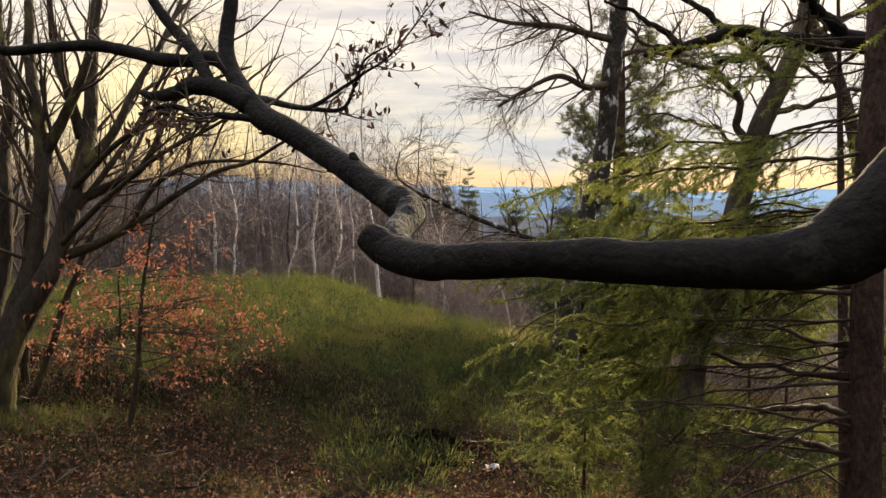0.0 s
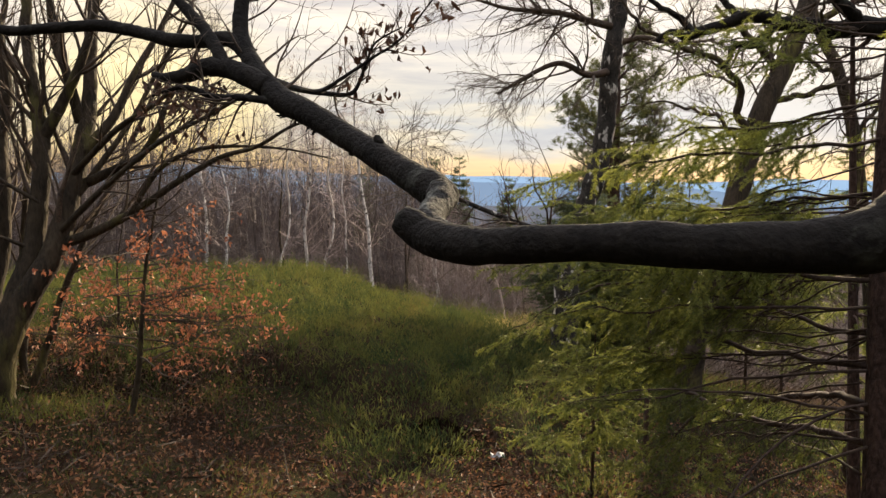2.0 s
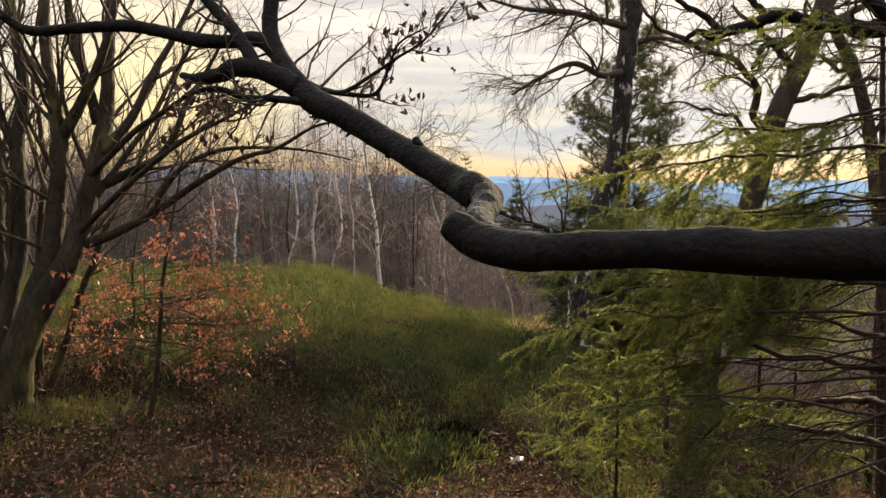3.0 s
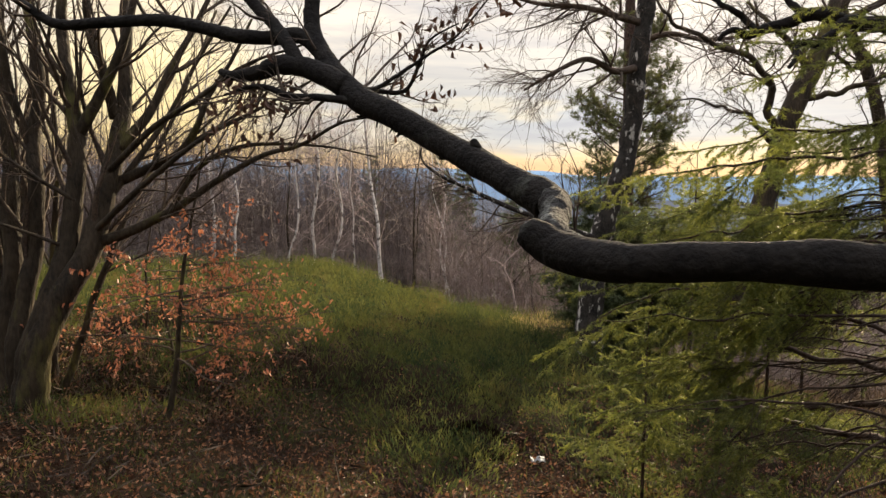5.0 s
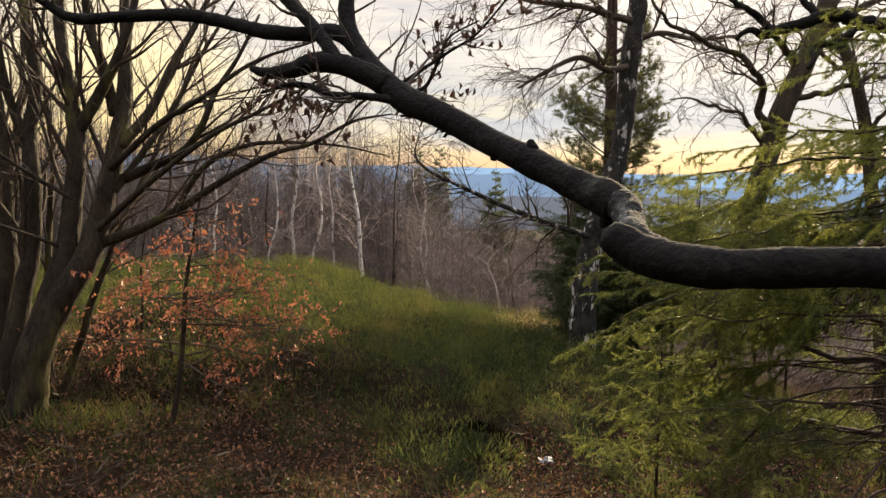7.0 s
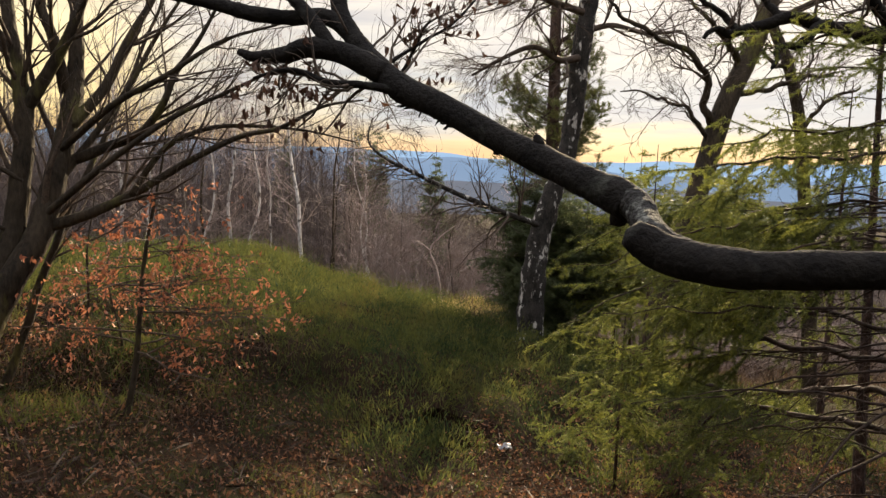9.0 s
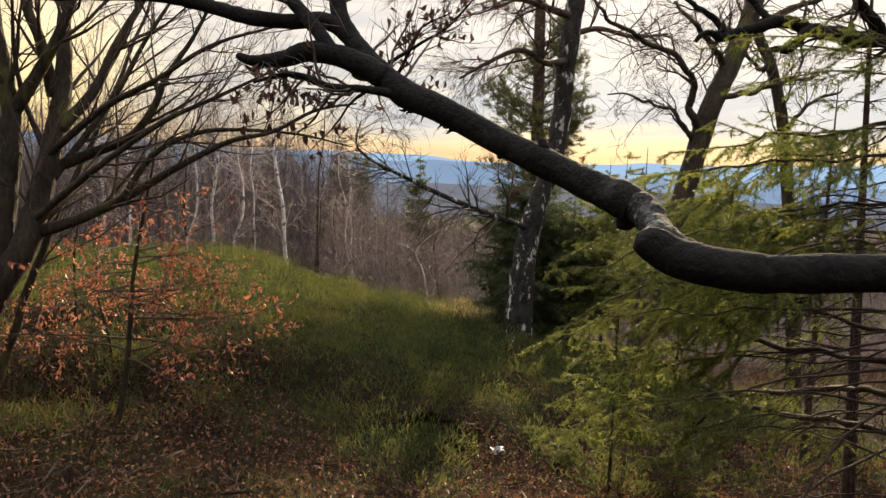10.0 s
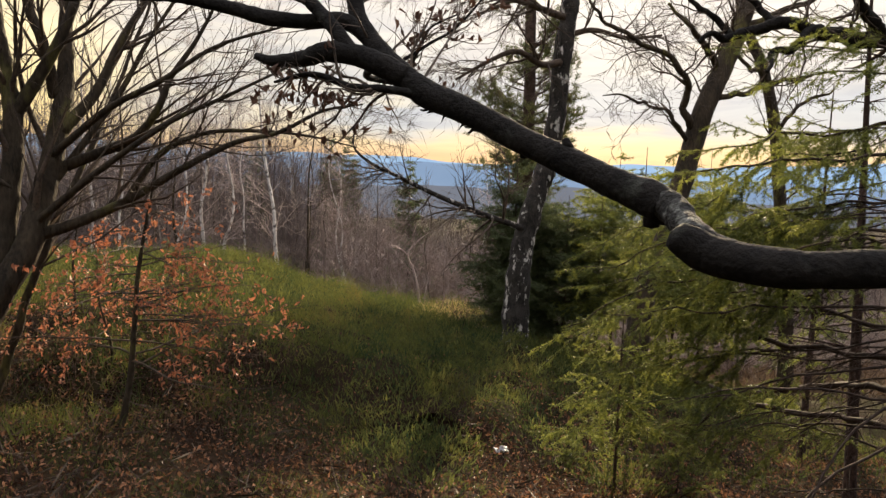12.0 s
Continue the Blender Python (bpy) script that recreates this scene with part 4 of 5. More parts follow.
# long branches that sweep down and end in green sprays
SPRAY_TIPS = [(0.14, 5.07, 0.37), (0.59, 5.19, 0.26), (0.08, 4.5, 1.05), (0.6, 6.23, -0.67), (1.07, 5.18, -0.53), (0.45, 5.4, 0.1), (0.75, 5.9, -0.25)]
SPRAY_TIPS += [(rng.uniform(0.55, 1.75), rng.uniform(5.0, 6.6), 0) for q in range(7)]
SPRAY_TIPS += [(rng.uniform(0.5, 1.7), rng.uniform(4.9, 6.0), rng.uniform(0.9, 1.4)) for q in range(7)]
for q, (x, y, z) in enumerate(SPRAY_TIPS):
    z = z if q < 7 or q > 13 else float(rng.uniform(-0.8, 0.8)) - 0.1 * (y - 5)
    h = z + (rng.uniform(0.35, 1.15) if q < 14 else rng.uniform(0.0, 0.35))
    sweep = rng.uniform(0.05, 0.3)
    rows = [(2.36 + (x - 2.36) * u + rng.normal(0, 0.04), 4.25 + (y - 4.25) * (u ** 0.8) + rng.normal(0, 0.04), h + (z - h) * u - sweep * math.sin(math.pi * u) * (0.6 - u) + rng.normal(0, 0.025), 0.011 * (1 - 0.85 * u)) for u in (0, 0.2, 0.42, 0.62, 0.82, 1.0)]
    spruce_branch(tall, rng, smooth_line(rows, 0.07), rng.uniform(0.36, 0.52) if q < 14 else 0.25, NEEDLE, 0.5, 800, 0.024, step=0.095, hang=0.15)
for q in range(22):
    h = (rng.uniform(1.2, 2.6) if q > 3 else rng.uniform(0, 0.9)) if q < 15 else rng.uniform(2.4, 5.4)
    a = rng.uniform(1.1, 3.4) if q < 15 else rng.uniform(0, 6.28)
    L = rng.uniform(1.0, 2.2) * (1 - 0.1 * h)
    br = shoot(rng, (2.4, 4.2, h), (math.cos(a), math.sin(a), rng.uniform(-0.1, 0.2)), L, 0.012, 0.10, -0.045, 9)
    spruce_branch(tall, rng, br, 0.25 if h > 1.05 else 0.7, NEEDLE, 0.36, hang=0.15)

rng = np.random.default_rng(37)
LOW_TIPS = [(0.17, 5.1, 0.36), (0.36, 5.05, -0.02), (0.55, 4.95, 0.22), (0.9, 4.9, 0.45), (1.2, 5.5, 0.2)]
for x, y, z in LOW_TIPS:
    root = np.array((2.38, 4.22, z + rng.uniform(0.2, 0.9)))
    tip = np.array((x, y, z))
    sag = rng.uniform(0.08, 0.2)
    rows = [(*(root * (1 - u) + tip * u + np.array((0, 0.35 * math.sin(math.pi * u), -sag * math.sin(math.pi * u) * (0.4 - u) * 2))), 0.012 * (1 - 0.8 * u)) for u in (0, 0.2, 0.4, 0.6, 0.8, 1.0)]
    spruce_branch(tall, rng, smooth_line(rows, 0.07), 0.46, NEEDLE, 0.44, 950, 0.024, step=0.075, hang=0.12)

BRIGHT, HALF = "young spruce with bright backlit needles", "half-grown spruce with spreading green branches"
for at, height, seed, label, reach, whorl in (
        ((1.2, 6.5), 0.6, 41, "small spruce seedling beside the leaf litter", 0.8, 0.13), ((2.3, 6.6), 0.9, 43, BRIGHT, 0.6, 0.15),
        ((1.65, 5.7), 0.45, 44, "small spruce seedling under the tall spruce", 0.85, 0.11)):
    young_spruce(at, height, np.random.default_rng(seed), label, reach=reach, whorl=whorl, green=0.0, r=0.009, per=4, density=520, needle=0.027)
# this spruce carries the brightened needles in place of sunlit sprays
young_spruce((1.12, 5.75), 1.75, np.random.default_rng(63), "young spruce with needles coloured as sunlit, under the tall spruce", LIT_NEEDLE, reach=0.5, whorl=0.14, per=5, first=0.36, green=0.12, density=720, needle=0.024, r=0.016)
young_spruce((2.0, 7.3), 3.1, np.random.default_rng(46), HALF, reach=0.24, whorl=0.17, r=0.03, per=4, first=0.64, density=330, needle=0.032)
young_spruce((4.1, 7.4), 4.2, np.random.default_rng(47), HALF, reach=0.24, whorl=0.34, r=0.045, per=3, first=0.15, density=240, needle=0.038)
for at, height, seed in (((3.75, 12.4), 3.6, 61), ((4.4, 13.2), 4.1, 58), ((5.1, 12.2), 4.2, 59), ((6.1, 13.0), 4.5, 62)):
    young_spruce(at, height, np.random.default_rng(seed), HALF, reach=0.25, whorl=0.2, r=0.03, per=7, first=0.3, density=165, needle=0.06, column=True)
young_spruce((3.06, 5.45), 4.8, np.random.default_rng(48), "slim spruce with sparse green branches", lean=(-0.28, 0), reach=0.2, whorl=0.34, per=4, r=0.055, first=0.3, green=0.45, density=200, needle=0.028)
DENSE = "dense dark bushy conifer behind the old birch"
for at, height, seed in (((2.4, 13.0), 3.4, 49), ((2.95, 13.4), 3.3, 50), ((3.3, 12.8), 2.9, 55)):
    young_spruce(at, height, np.random.default_rng(seed), DENSE, DARK_NEEDLE, reach=0.28, whorl=0.13, per=10, r=0.04, first=0.13, density=105, needle=0.07, column=True)

# ---- the old birch ----
rng = np.random.default_rng(61)
bz = float(gz(1.8, 10.87))
birch = thing("birch_tree", (1.8, 10.87, bz), "old birch with fissured black and white bark", "tree")
TRUNK = [(1.78, 10.87, bz - 0.1, 0.28), (1.80, 10.87, bz + 0.25, 0.20), (1.84, 10.9, -0.11, 0.18), (1.94, 10.95, 0.56, 0.165), (2.12, 11.0, 1.19, 0.155), (2.33, 11.1, 1.81, 0.145), (2.44, 11.2, 2.57, 0.145), (2.47, 11.2, 3.23, 0.14), (2.6, 11.3, 4.07, 0.13), (2.63, 11.3, 5.3, 0.11), (2.7, 11.4, 8.0, 0.05)]
line = smooth_line(TRUNK, 0.05)
b = Build()
tube(b, line, 24, 0.2)
part("trunk", b, OLD_BIRCH_BARK, birch)
BIRCH_LIMBS = [
    [(1.9, 10.9, 0.66, 0.05), (1.54, 10.8, 0.78, 0.045), (1.05, 10.7, 0.94, 0.04), (0.46, 10.6, 1.17, 0.034), (-0.03, 10.5, 1.39, 0.027), (-0.42, 10.5, 1.57, 0.022), (-0.65, 10.5, 1.79, 0.015), (-0.6, 10.5, 2.1, 0.008)],
    [(2.41, 11.1, 3.11, 0.06), (2.1, 11.0, 3.05, 0.05), (1.67, 10.9, 3.2, 0.04), (1.18, 10.8, 2.99, 0.028), (0.78, 10.8, 2.75, 0.016)],
    [(2.46, 11.2, 3.78, 0.06), (2.09, 11.0, 3.82, 0.05), (1.57, 10.8, 3.89, 0.04), (0.92, 10.7, 3.91, 0.028), (0.36, 10.6, 4.04, 0.016)],
    [(2.5, 11.2, 3.5, 0.05), (2.9, 11.1, 3.6, 0.04), (3.4, 11.0, 3.5, 0.03), (3.9, 10.9, 3.55, 0.016)],
    [(2.6, 11.3, 4.5, 0.06), (2.0, 11.1, 4.9, 0.045), (1.3, 10.9, 5.0, 0.03), (0.5, 10.8, 4.7, 0.014)],
    [(2.6, 11.3, 4.9, 0.05), (3.2, 11.2, 5.2, 0.04), (3.9, 11.0, 5.1, 0.02)],
]
b_twigs = Build()
for q, pts in enumerate(BIRCH_LIMBS):
    b = Build()
    line = smooth_line(pts, 0.07)
    tube(b, line, 9, 0.08)
    part("limb", b, TWIG_BARK if q else OLD_BIRCH_BARK, birch)
    twigs(b_twigs, rng, line, [(13.5, 1.2, 50, 0.14, -0.005 if q else 0.02, 0.4, 4), (12, 0.55, 40, 0.15, -0.06 if q else 0.0, 0.5, 3), (6, 0.34, 35, 0.15, -0.08, 0.6, 3)], 0.1, None, 0.0036)
part("crown", b_twigs, TWIG_BARK, birch, kind="stuff")


# ---- the pine beyond the birch ----
def pine_tufts(tree, rng, ends, mat, count, needle):
    segs = []
    for s in ends:
        segs += [(s[-3, :3], s[-2, :3]), (s[-2, :3], s[-1, :3])]
    nb = Build()
    needle_sprays(nb, rng, segs, count, needle, NEEDLES * np.array((0.4, 1, 1)))
    part("needles", nb, mat, tree, kind="stuff")


rng = np.random.default_rng(71)
pz = float(gz(4.5, 19.0))
pine = thing("pine_tree", (4.5, 19.0, pz), "pine with tufted green branches behind the birch", "tree")
b = Build()
tube(b, smooth_line([(4.52, 19, pz - 0.1, 0.24), (4.5, 19, -0.5, 0.18), (4.46, 19, 1.95, 0.16), (4.45, 19, 3.4, 0.15), (4.43, 19.1, 5.2, 0.135), (4.4, 19.1, 10, 0.06)], 0.12), 14, 0.08)
part("trunk", b, SPRUCE_BARK, pine)
ends, b_twigs = [], Build()
for q in range(62):
    h = rng.uniform(0.6, 4.3) if q < 50 else rng.uniform(4.3, 9.0)
    a = rng.uniform(0, 2 * math.pi)
    br = shoot(rng, (4.46, 19.0, h), (math.cos(a), math.sin(a), 0.3), rng.uniform(0.9, 1.75) * (1.0 if h < 3.2 else 0.75), 0.024, 0.12, 0.06, 6)
    b = Build()
    tube(b, br, 6)
    part("branch", b, SPRUCE_BARK, pine)
    twigs(b_twigs, rng, br, [(9, 0.55, 45, 0.12, 0.12, 0.5, 3), (10, 0.27, 40, 0.1, 0.12, 0.6, 3)], 0.2, ends, 0.005)
part("crown", b_twigs, SPRUCE_BARK, pine, kind="stuff")
pine_tufts(pine, rng, ends, PINE_NEEDLE, 300, 0.13)

# ---- leaning trees at the hill's edge ----
rng = np.random.default_rng(81)
LEANING = [
    ("leaning bare oak with crooked branches against the sky", (3.45, 10.4), [(3.45, 10.4, None, 0.213), (3.63, 10.4, -0.21, 0.168), (3.85, 10.4, 0.42, 0.16), (4.28, 10.5, 1.9, 0.152), (4.44, 10.5, 2.5, 0.148), (4.79, 10.6, 3.2, 0.139), (5.0, 10.6, 3.8, 0.131), (5.15, 10.7, 4.4, 0.123), (5.3, 10.8, 6.5, 0.0574)],
     [[(4.27, 10.5, 2.16, 0.065), (4.04, 10.4, 2.51, 0.053), (4.0, 10.3, 2.81, 0.049), (3.75, 10.2, 3.06, 0.044), (3.35, 10.1, 3.18, 0.036), (2.88, 10.0, 3.32, 0.031), (2.51, 10.0, 3.63, 0.024), (2.1, 10.0, 4.2, 0.012)],
      [(4.24, 10.5, 1.95, 0.04), (3.94, 10.4, 2.3, 0.03), (3.66, 10.3, 2.48, 0.025), (3.23, 10.3, 2.6, 0.02), (2.77, 10.3, 2.62, 0.009)],
      [(4.7, 10.6, 3.0, 0.06), (4.3, 10.4, 3.4, 0.045), (3.9, 10.2, 3.5, 0.035), (3.6, 10.2, 3.9, 0.02)],
      [(4.9, 10.6, 3.5, 0.06), (5.4, 10.4, 3.9, 0.05), (5.9, 10.3, 4.0, 0.035), (6.4, 10.2, 4.4, 0.02)],
      [(4.5, 10.5, 2.6, 0.05), (5.0, 10.4, 2.7, 0.04), (5.5, 10.3, 3.0, 0.03), (6.0, 10.3, 2.95, 0.015)]]),
    ("slim bare tree leaning over the slope", (6.9, 11.5), [(6.95, 11.5, None, 0.15), (6.76, 11.5, -0.59, 0.115), (6.41, 11.5, 1.67, 0.10), (6.23, 11.5, 2.57, 0.095), (5.98, 11.5, 3.28, 0.088), (5.72, 11.6, 3.89, 0.08), (5.2, 11.6, 5.3, 0.04)],
     [[(6.3, 11.5, 2.2, 0.04), (6.7, 11.4, 2.7, 0.03), (7.2, 11.3, 2.9, 0.015)], [(6.0, 11.5, 3.2, 0.04), (5.5, 11.3, 3.3, 0.03), (5.0, 11.2, 3.7, 0.015)]]),
]
for label, at, trunk, limbs in LEANING:
    z = float(gz(*at))
    t = thing("bare_tree", (*at, z), label, "tree")
    line = smooth_line([(x, y, z - 0.15 if h is None else h, r) for x, y, h, r in trunk], 0.08)
    b = Build()
    tube(b, line, 14, 0.08)
    part("trunk", b, HORNBEAM_BARK, t)
    b_twigs = Build()
    twigs(b_twigs, rng, line, [(3.6, 1.2, 50, 0.28, 0.03, 0.2, 4), (6, 0.6, 50, 0.3, 0.02, 0.5, 3), (7, 0.3, 45, 0.3, 0, 0.6, 3)], 0.4, None, 0.004)
    for pts in limbs:
        b = Build()
        line = crooked(smooth_line(pts, 0.06), 0.11, 2.2)
        tube(b, line, 8, 0.12)
        part("limb", b, HORNBEAM_BARK, t)
        twigs(b_twigs, rng, line, [(8.5, 0.85, 50, 0.3, 0.03, 0.36, 4), (9, 0.46, 45, 0.3, 0.02, 0.5, 3), (7, 0.24, 45, 0.3, 0, 0.6, 3)], 0.1, None, 0.0036)
    part("crown", b_twigs, TWIG_BARK, t, kind="stuff")

# the second oak, whose crooked limb reaches in below the sky
rng = np.random.default_rng(91)
z = float(gz(3.9, 5.2))
oak2 = thing("oak_tree", (3.9, 5.2, z), "gnarled oak with a crooked dark limb", "tree")
b = Build()
tube(b, smooth_line([(3.95, 5.2, z - 0.1, 0.26), (3.9, 5.2, 0.2, 0.2), (3.85, 5.2, 1.8, 0.18), (3.9, 5.25, 3.2, 0.15), (4.0, 5.3, 5.2, 0.07)], 0.08), 16, 0.09)
part("trunk", b, OAK_BARK, oak2)
b_twigs = Build()
for pts in ([(3.85, 5.2, 2.45, 0.11), (3.3, 5.28, 2.6, 0.085), (2.78, 5.3, 2.62, 0.07), (2.47, 5.38, 2.62, 0.056), (2.22, 5.42, 2.70, 0.05), (2.05, 5.45, 2.70, 0.046), (1.9, 5.47, 2.64, 0.042), (1.71, 5.5, 2.58, 0.034), (1.52, 5.5, 2.60, 0.022), (1.44, 5.5, 2.56, 0.014)],
            [(2.3, 5.4, 2.68, 0.04), (2.1, 5.3, 2.5, 0.03), (1.95, 5.3, 2.48, 0.022), (1.8, 5.2, 2.35, 0.014)],
            [(2.8, 5.3, 2.62, 0.05), (2.6, 5.2, 2.8, 0.04), (2.3, 5.2, 2.95, 0.03), (2.0, 5.3, 3.1, 0.018)],
            [(1.75, 5.5, 2.59, 0.03), (1.6, 5.6, 2.75, 0.024), (1.45, 5.6, 2.85, 0.018), (1.2, 5.6, 3.0, 0.010)],
            [(2.05, 5.45, 2.70, 0.03), (1.9, 5.6, 2.9, 0.024), (1.7, 5.7, 3.05, 0.014)]):
    b = Build()
    line = crooked(smooth_line(pts, 0.03), 0.045, 4.5)
    tube(b, line, 11, 0.2)
    part("limb", b, OAK_BARK, oak2)
    twigs(b_twigs, rng, line, [(8.0, 0.55, 55, 0.3, 0.02, 0.32, 4), (10, 0.3, 50, 0.3, 0.0, 0.5, 3), (8, 0.15, 45, 0.3, 0, 0.6, 3)], 0.2, None, 0.0024)
part("crown", b_twigs, TWIG_BARK, oak2, kind="stuff")


# ---- the birch wood beyond the mound ----
def wood_birch(rng, height, levels, label, bark, twig, thick=0.045):
    t = thing("birch_tree", (0, 0, 0), label, "tree", "birches of the wood")
    hs = np.linspace(0, 1, 8)
    wob = np.cumsum(rng.normal(0, 0.11, (8, 2)), 0)
    wob -= wob[0]
    line = smooth_line(np.stack([wob[:, 0], wob[:, 1], -0.3 + (height + 0.3) * hs, thick * (1 - 0.9 * hs) + 0.004], 1), 0.25)
    b = Build()
    tube(b, line, 7)
    part("trunk", b, bark, t)
    b = Build()
    twigs(b, rng, line, levels, 0.12, None, 0.008)
    part("crown", b, twig, t, kind="stuff")
    return t


rng = np.random.default_rng(101)
FULL = [(6.5, 1.35, 46, 0.10, 0.03, 0.3, 3), (4.6, 0.65, 42, 0.14, 0.0, 0.5, 3), (2.2, 0.4, 40, 0.15, -0.02, 0.7, 3)]
LIGHT = [(4.6, 1.4, 42, 0.10, 0.06, 0.35, 3), (3.7, 0.7, 40, 0.15, 0.02, 0.6, 3)]
kinds = [wood_birch(rng, h, FULL, "slim white-stemmed birch with bare brown twigs", BIRCH_BARK, BIRCH_TWIG, r) for h, r in ((7.6, 0.062), (6.4, 0.042), (5.6, 0.036))]
kinds += [wood_birch(rng, h, LIGHT, "slim grey-stemmed tree bare in the wood", HORNBEAM_BARK, WOOD_TWIG) for h in (6.5, 5.5, 7.2)]
brown = [wood_birch(rng, h, LIGHT, "bare brown sapling tree in the wood", HORNBEAM_BARK, WOOD_TWIG) for h in (5.0, 6.0)]


def plant(src, x, y, rng, scale=1.0):
    m = pose(x, y, float(gz(x, y)), rng.uniform(-3, 3), rng.uniform(-3, 3), rng.uniform(0, 360))
    ob = copy_thing(src, m)
    ob.scale = (scale, scale, scale * rng.uniform(0.9, 1.1))
    return ob


spots = [(-1.85, 22.0, 0, 1.0), (-4.7, 22.5, 1, 0.9), (-4.2, 24, 0, 0.95), (-3.5, 23.5, 1, 1.0), (-3.0, 25, 2, 1.0), (-0.2, 23.5, 2, 1.0), (0.25, 24, 1, 0.9), (2.9, 24, 4, 0.9), (-6.2, 21, 2, 1.0), (-7.0, 23, 0, 0.95), (1.2, 26, 3, 0.8), (-1.0, 26, 4, 0.9), (4.6, 24, 1, 0.8), (5.0, 23.4, 2, 0.8)]
for x, y, k, s in spots:
    plant(kinds[k], x, y, rng, s)
for q in range(60):
    y = rng.uniform(24, 44)
    x = rng.uniform(-0.62, 0.0) * y + rng.uniform(-1, 3)
    plant(kinds[int(rng.integers(1, 6))] if q % 3 else brown[q % 2], x, y, rng, rng.uniform(0.75, 1.05))
for q in range(44):
    y = rng.uniform(22, 46)
    x = rng.uniform(0.05, 0.95) * y
    plant(kinds[int(rng.integers(3, 6))] if q % 3 == 0 else brown[q % 2], x, y, rng, rng.uniform(0.5, 0.85))
for k, src in enumerate(kinds + brown):
    src.location = (-13.0 - 1.3 * k, 19 + 1.1 * k, float(gz(-13.0 - 1.3 * k, 19 + 1.1 * k)))

for at, height, seed in (((2.7, 27.5), 6.1, 111), ((1.35, 40), 8.3, 114), ((0.0, 31), 6.5, 112), ((-3.15, 35), 5.9, 113)):
    young_spruce(at, height, np.random.default_rng(seed), "pointed spruce among bare birches", DARK_NEEDLE, reach=0.17, whorl=0.24, per=8, r=0.06, density=75, needle=0.14)

# a pale dead sapling at the foot of the wood
z = float(gz(1.81, 19))
dead = thing("dead_sapling", (1.81, 19, z), "pale crooked dead sapling at the wood's edge", "sapling")
for name, pts in (("stem", [(1.83, 19, z - 0.1, 0.05), (1.62, 19, -1.37, 0.042), (1.41, 19, -0.81, 0.036), (1.63, 19, -0.47, 0.026), (2.02, 19, -0.17, 0.012)]), ("limb", [(1.41, 19, -0.81, 0.026), (1.16, 19, -0.61, 0.02), (0.91, 19.1, -0.56, 0.01)]), ("limb", [(1.55, 19, -0.6, 0.02), (1.5, 18.9, -0.3, 0.014), (1.62, 18.9, 0.0, 0.008)])):
    b = Build()
    line = smooth_line([(*p[:3], 0.6 * p[3]) for p in pts], 0.08)
    tube(b, line, 6, 0.1)
    twigs(b, np.random.default_rng(115), line, [(4, 0.4, 50, 0.2, 0.05, 0.5, 3)], 0.4, None, 0.006)
    part(name, b, BIRCH_TWIG, dead)

# far woods on the falling slope, and brushwood at their foot
rng = np.random.default_rng(121)
TWIG = np.array([(-0.008, 0, 0), (0.008, 0, 0), (0, 1.0, 0)])


def brushwood(name, label, category, n, y_range, power, x_share, twig_count, tall_by, reach, spread, mat=WOOD_TWIG):
    y = y_range[0] + (y_range[1] - y_range[0]) * rng.uniform(0, 1, n) ** power
    x = rng.uniform(*x_share, n) * y
    p = np.stack([x, y, gz(x, y) - 0.1], 1)
    b = Build()
    tall = rng.uniform(0.6, 1.15, n) * tall_by
    for k in range(twig_count):
        h = rng.uniform(0.05, 0.78, n) * tall if k else np.zeros(n)
        base = p + np.array((0, 0, 1.0)) * h[:, None]
        ways = rng.normal(0, spread, (n, 3)) + np.array((0, 0, 1.0)) if k else rng.normal(0, 0.07, (n, 3)) + np.array((0, 0, 1.0))
        scatter(b, TWIG * np.array((1 if k else 0.7, 1, 1)), [(0, 1, 2)], base, aligned_turns(rng, ways), rng.uniform(0.4, 1.0, n) * reach if k else tall * rng.choice([0.25, 1.0], n, p=[0.6, 0.4]))
    return tagged(new(name, b.mesh(name, mat)), label, category, kind="stuff")


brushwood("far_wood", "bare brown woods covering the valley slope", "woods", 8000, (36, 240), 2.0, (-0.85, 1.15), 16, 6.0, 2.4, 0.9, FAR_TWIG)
brushwood("brushwood", "bare brown brushwood below the birches", "brushwood", 2400, (24, 44), 1.2, (-0.75, 1.0), 22, 2.0, 1.0, 1.2)
brushwood("slope_brushwood", "bare brown brushwood on the open slope", "brushwood", 3600, (15.5, 60), 1.4, (0.16, 1.1), 18, 1.7, 1.1, 1.1, WOOD_TWIG)

# unseen spruce wood added behind the path to shut off sky on that side
rng = np.random.default_rng(141)
n = 150
a = np.radians(rng.uniform(62, 312, n))
d = rng.uniform(7, 24, n)
px, py = d * np.sin(a), d * np.cos(a) - 1.0
ok = (py < 1.0) | (np.abs(px) > 9)
px, py = px[ok], py[ok]
b = Build()
tall = rng.uniform(7, 12.5, len(px))
for k in range(260):
    u = rng.uniform(0.02, 1, len(px))
    w = rng.uniform(0, 2 * math.pi, len(px))
    reach = 2.3 * (1.05 - u)
    base = np.stack([px, py, gz(px, py) + tall * u], 1)
    ways = np.stack([np.cos(w), np.sin(w), np.full(len(px), -0.25)], 1)
    scatter(b, np.array([(-0.26, 0, 0), (0.26, 0, 0), (0, 1.0, 0)]), [(0, 1, 2)], base, aligned_turns(rng, ways, 0.5), reach)
for q in range(len(px)):
    z = float(gz(px[q], py[q]))
    tube(b, np.array([(px[q], py[q], z - 0.1, 0.16), (px[q], py[q], z + tall[q], 0.02)]), 6)
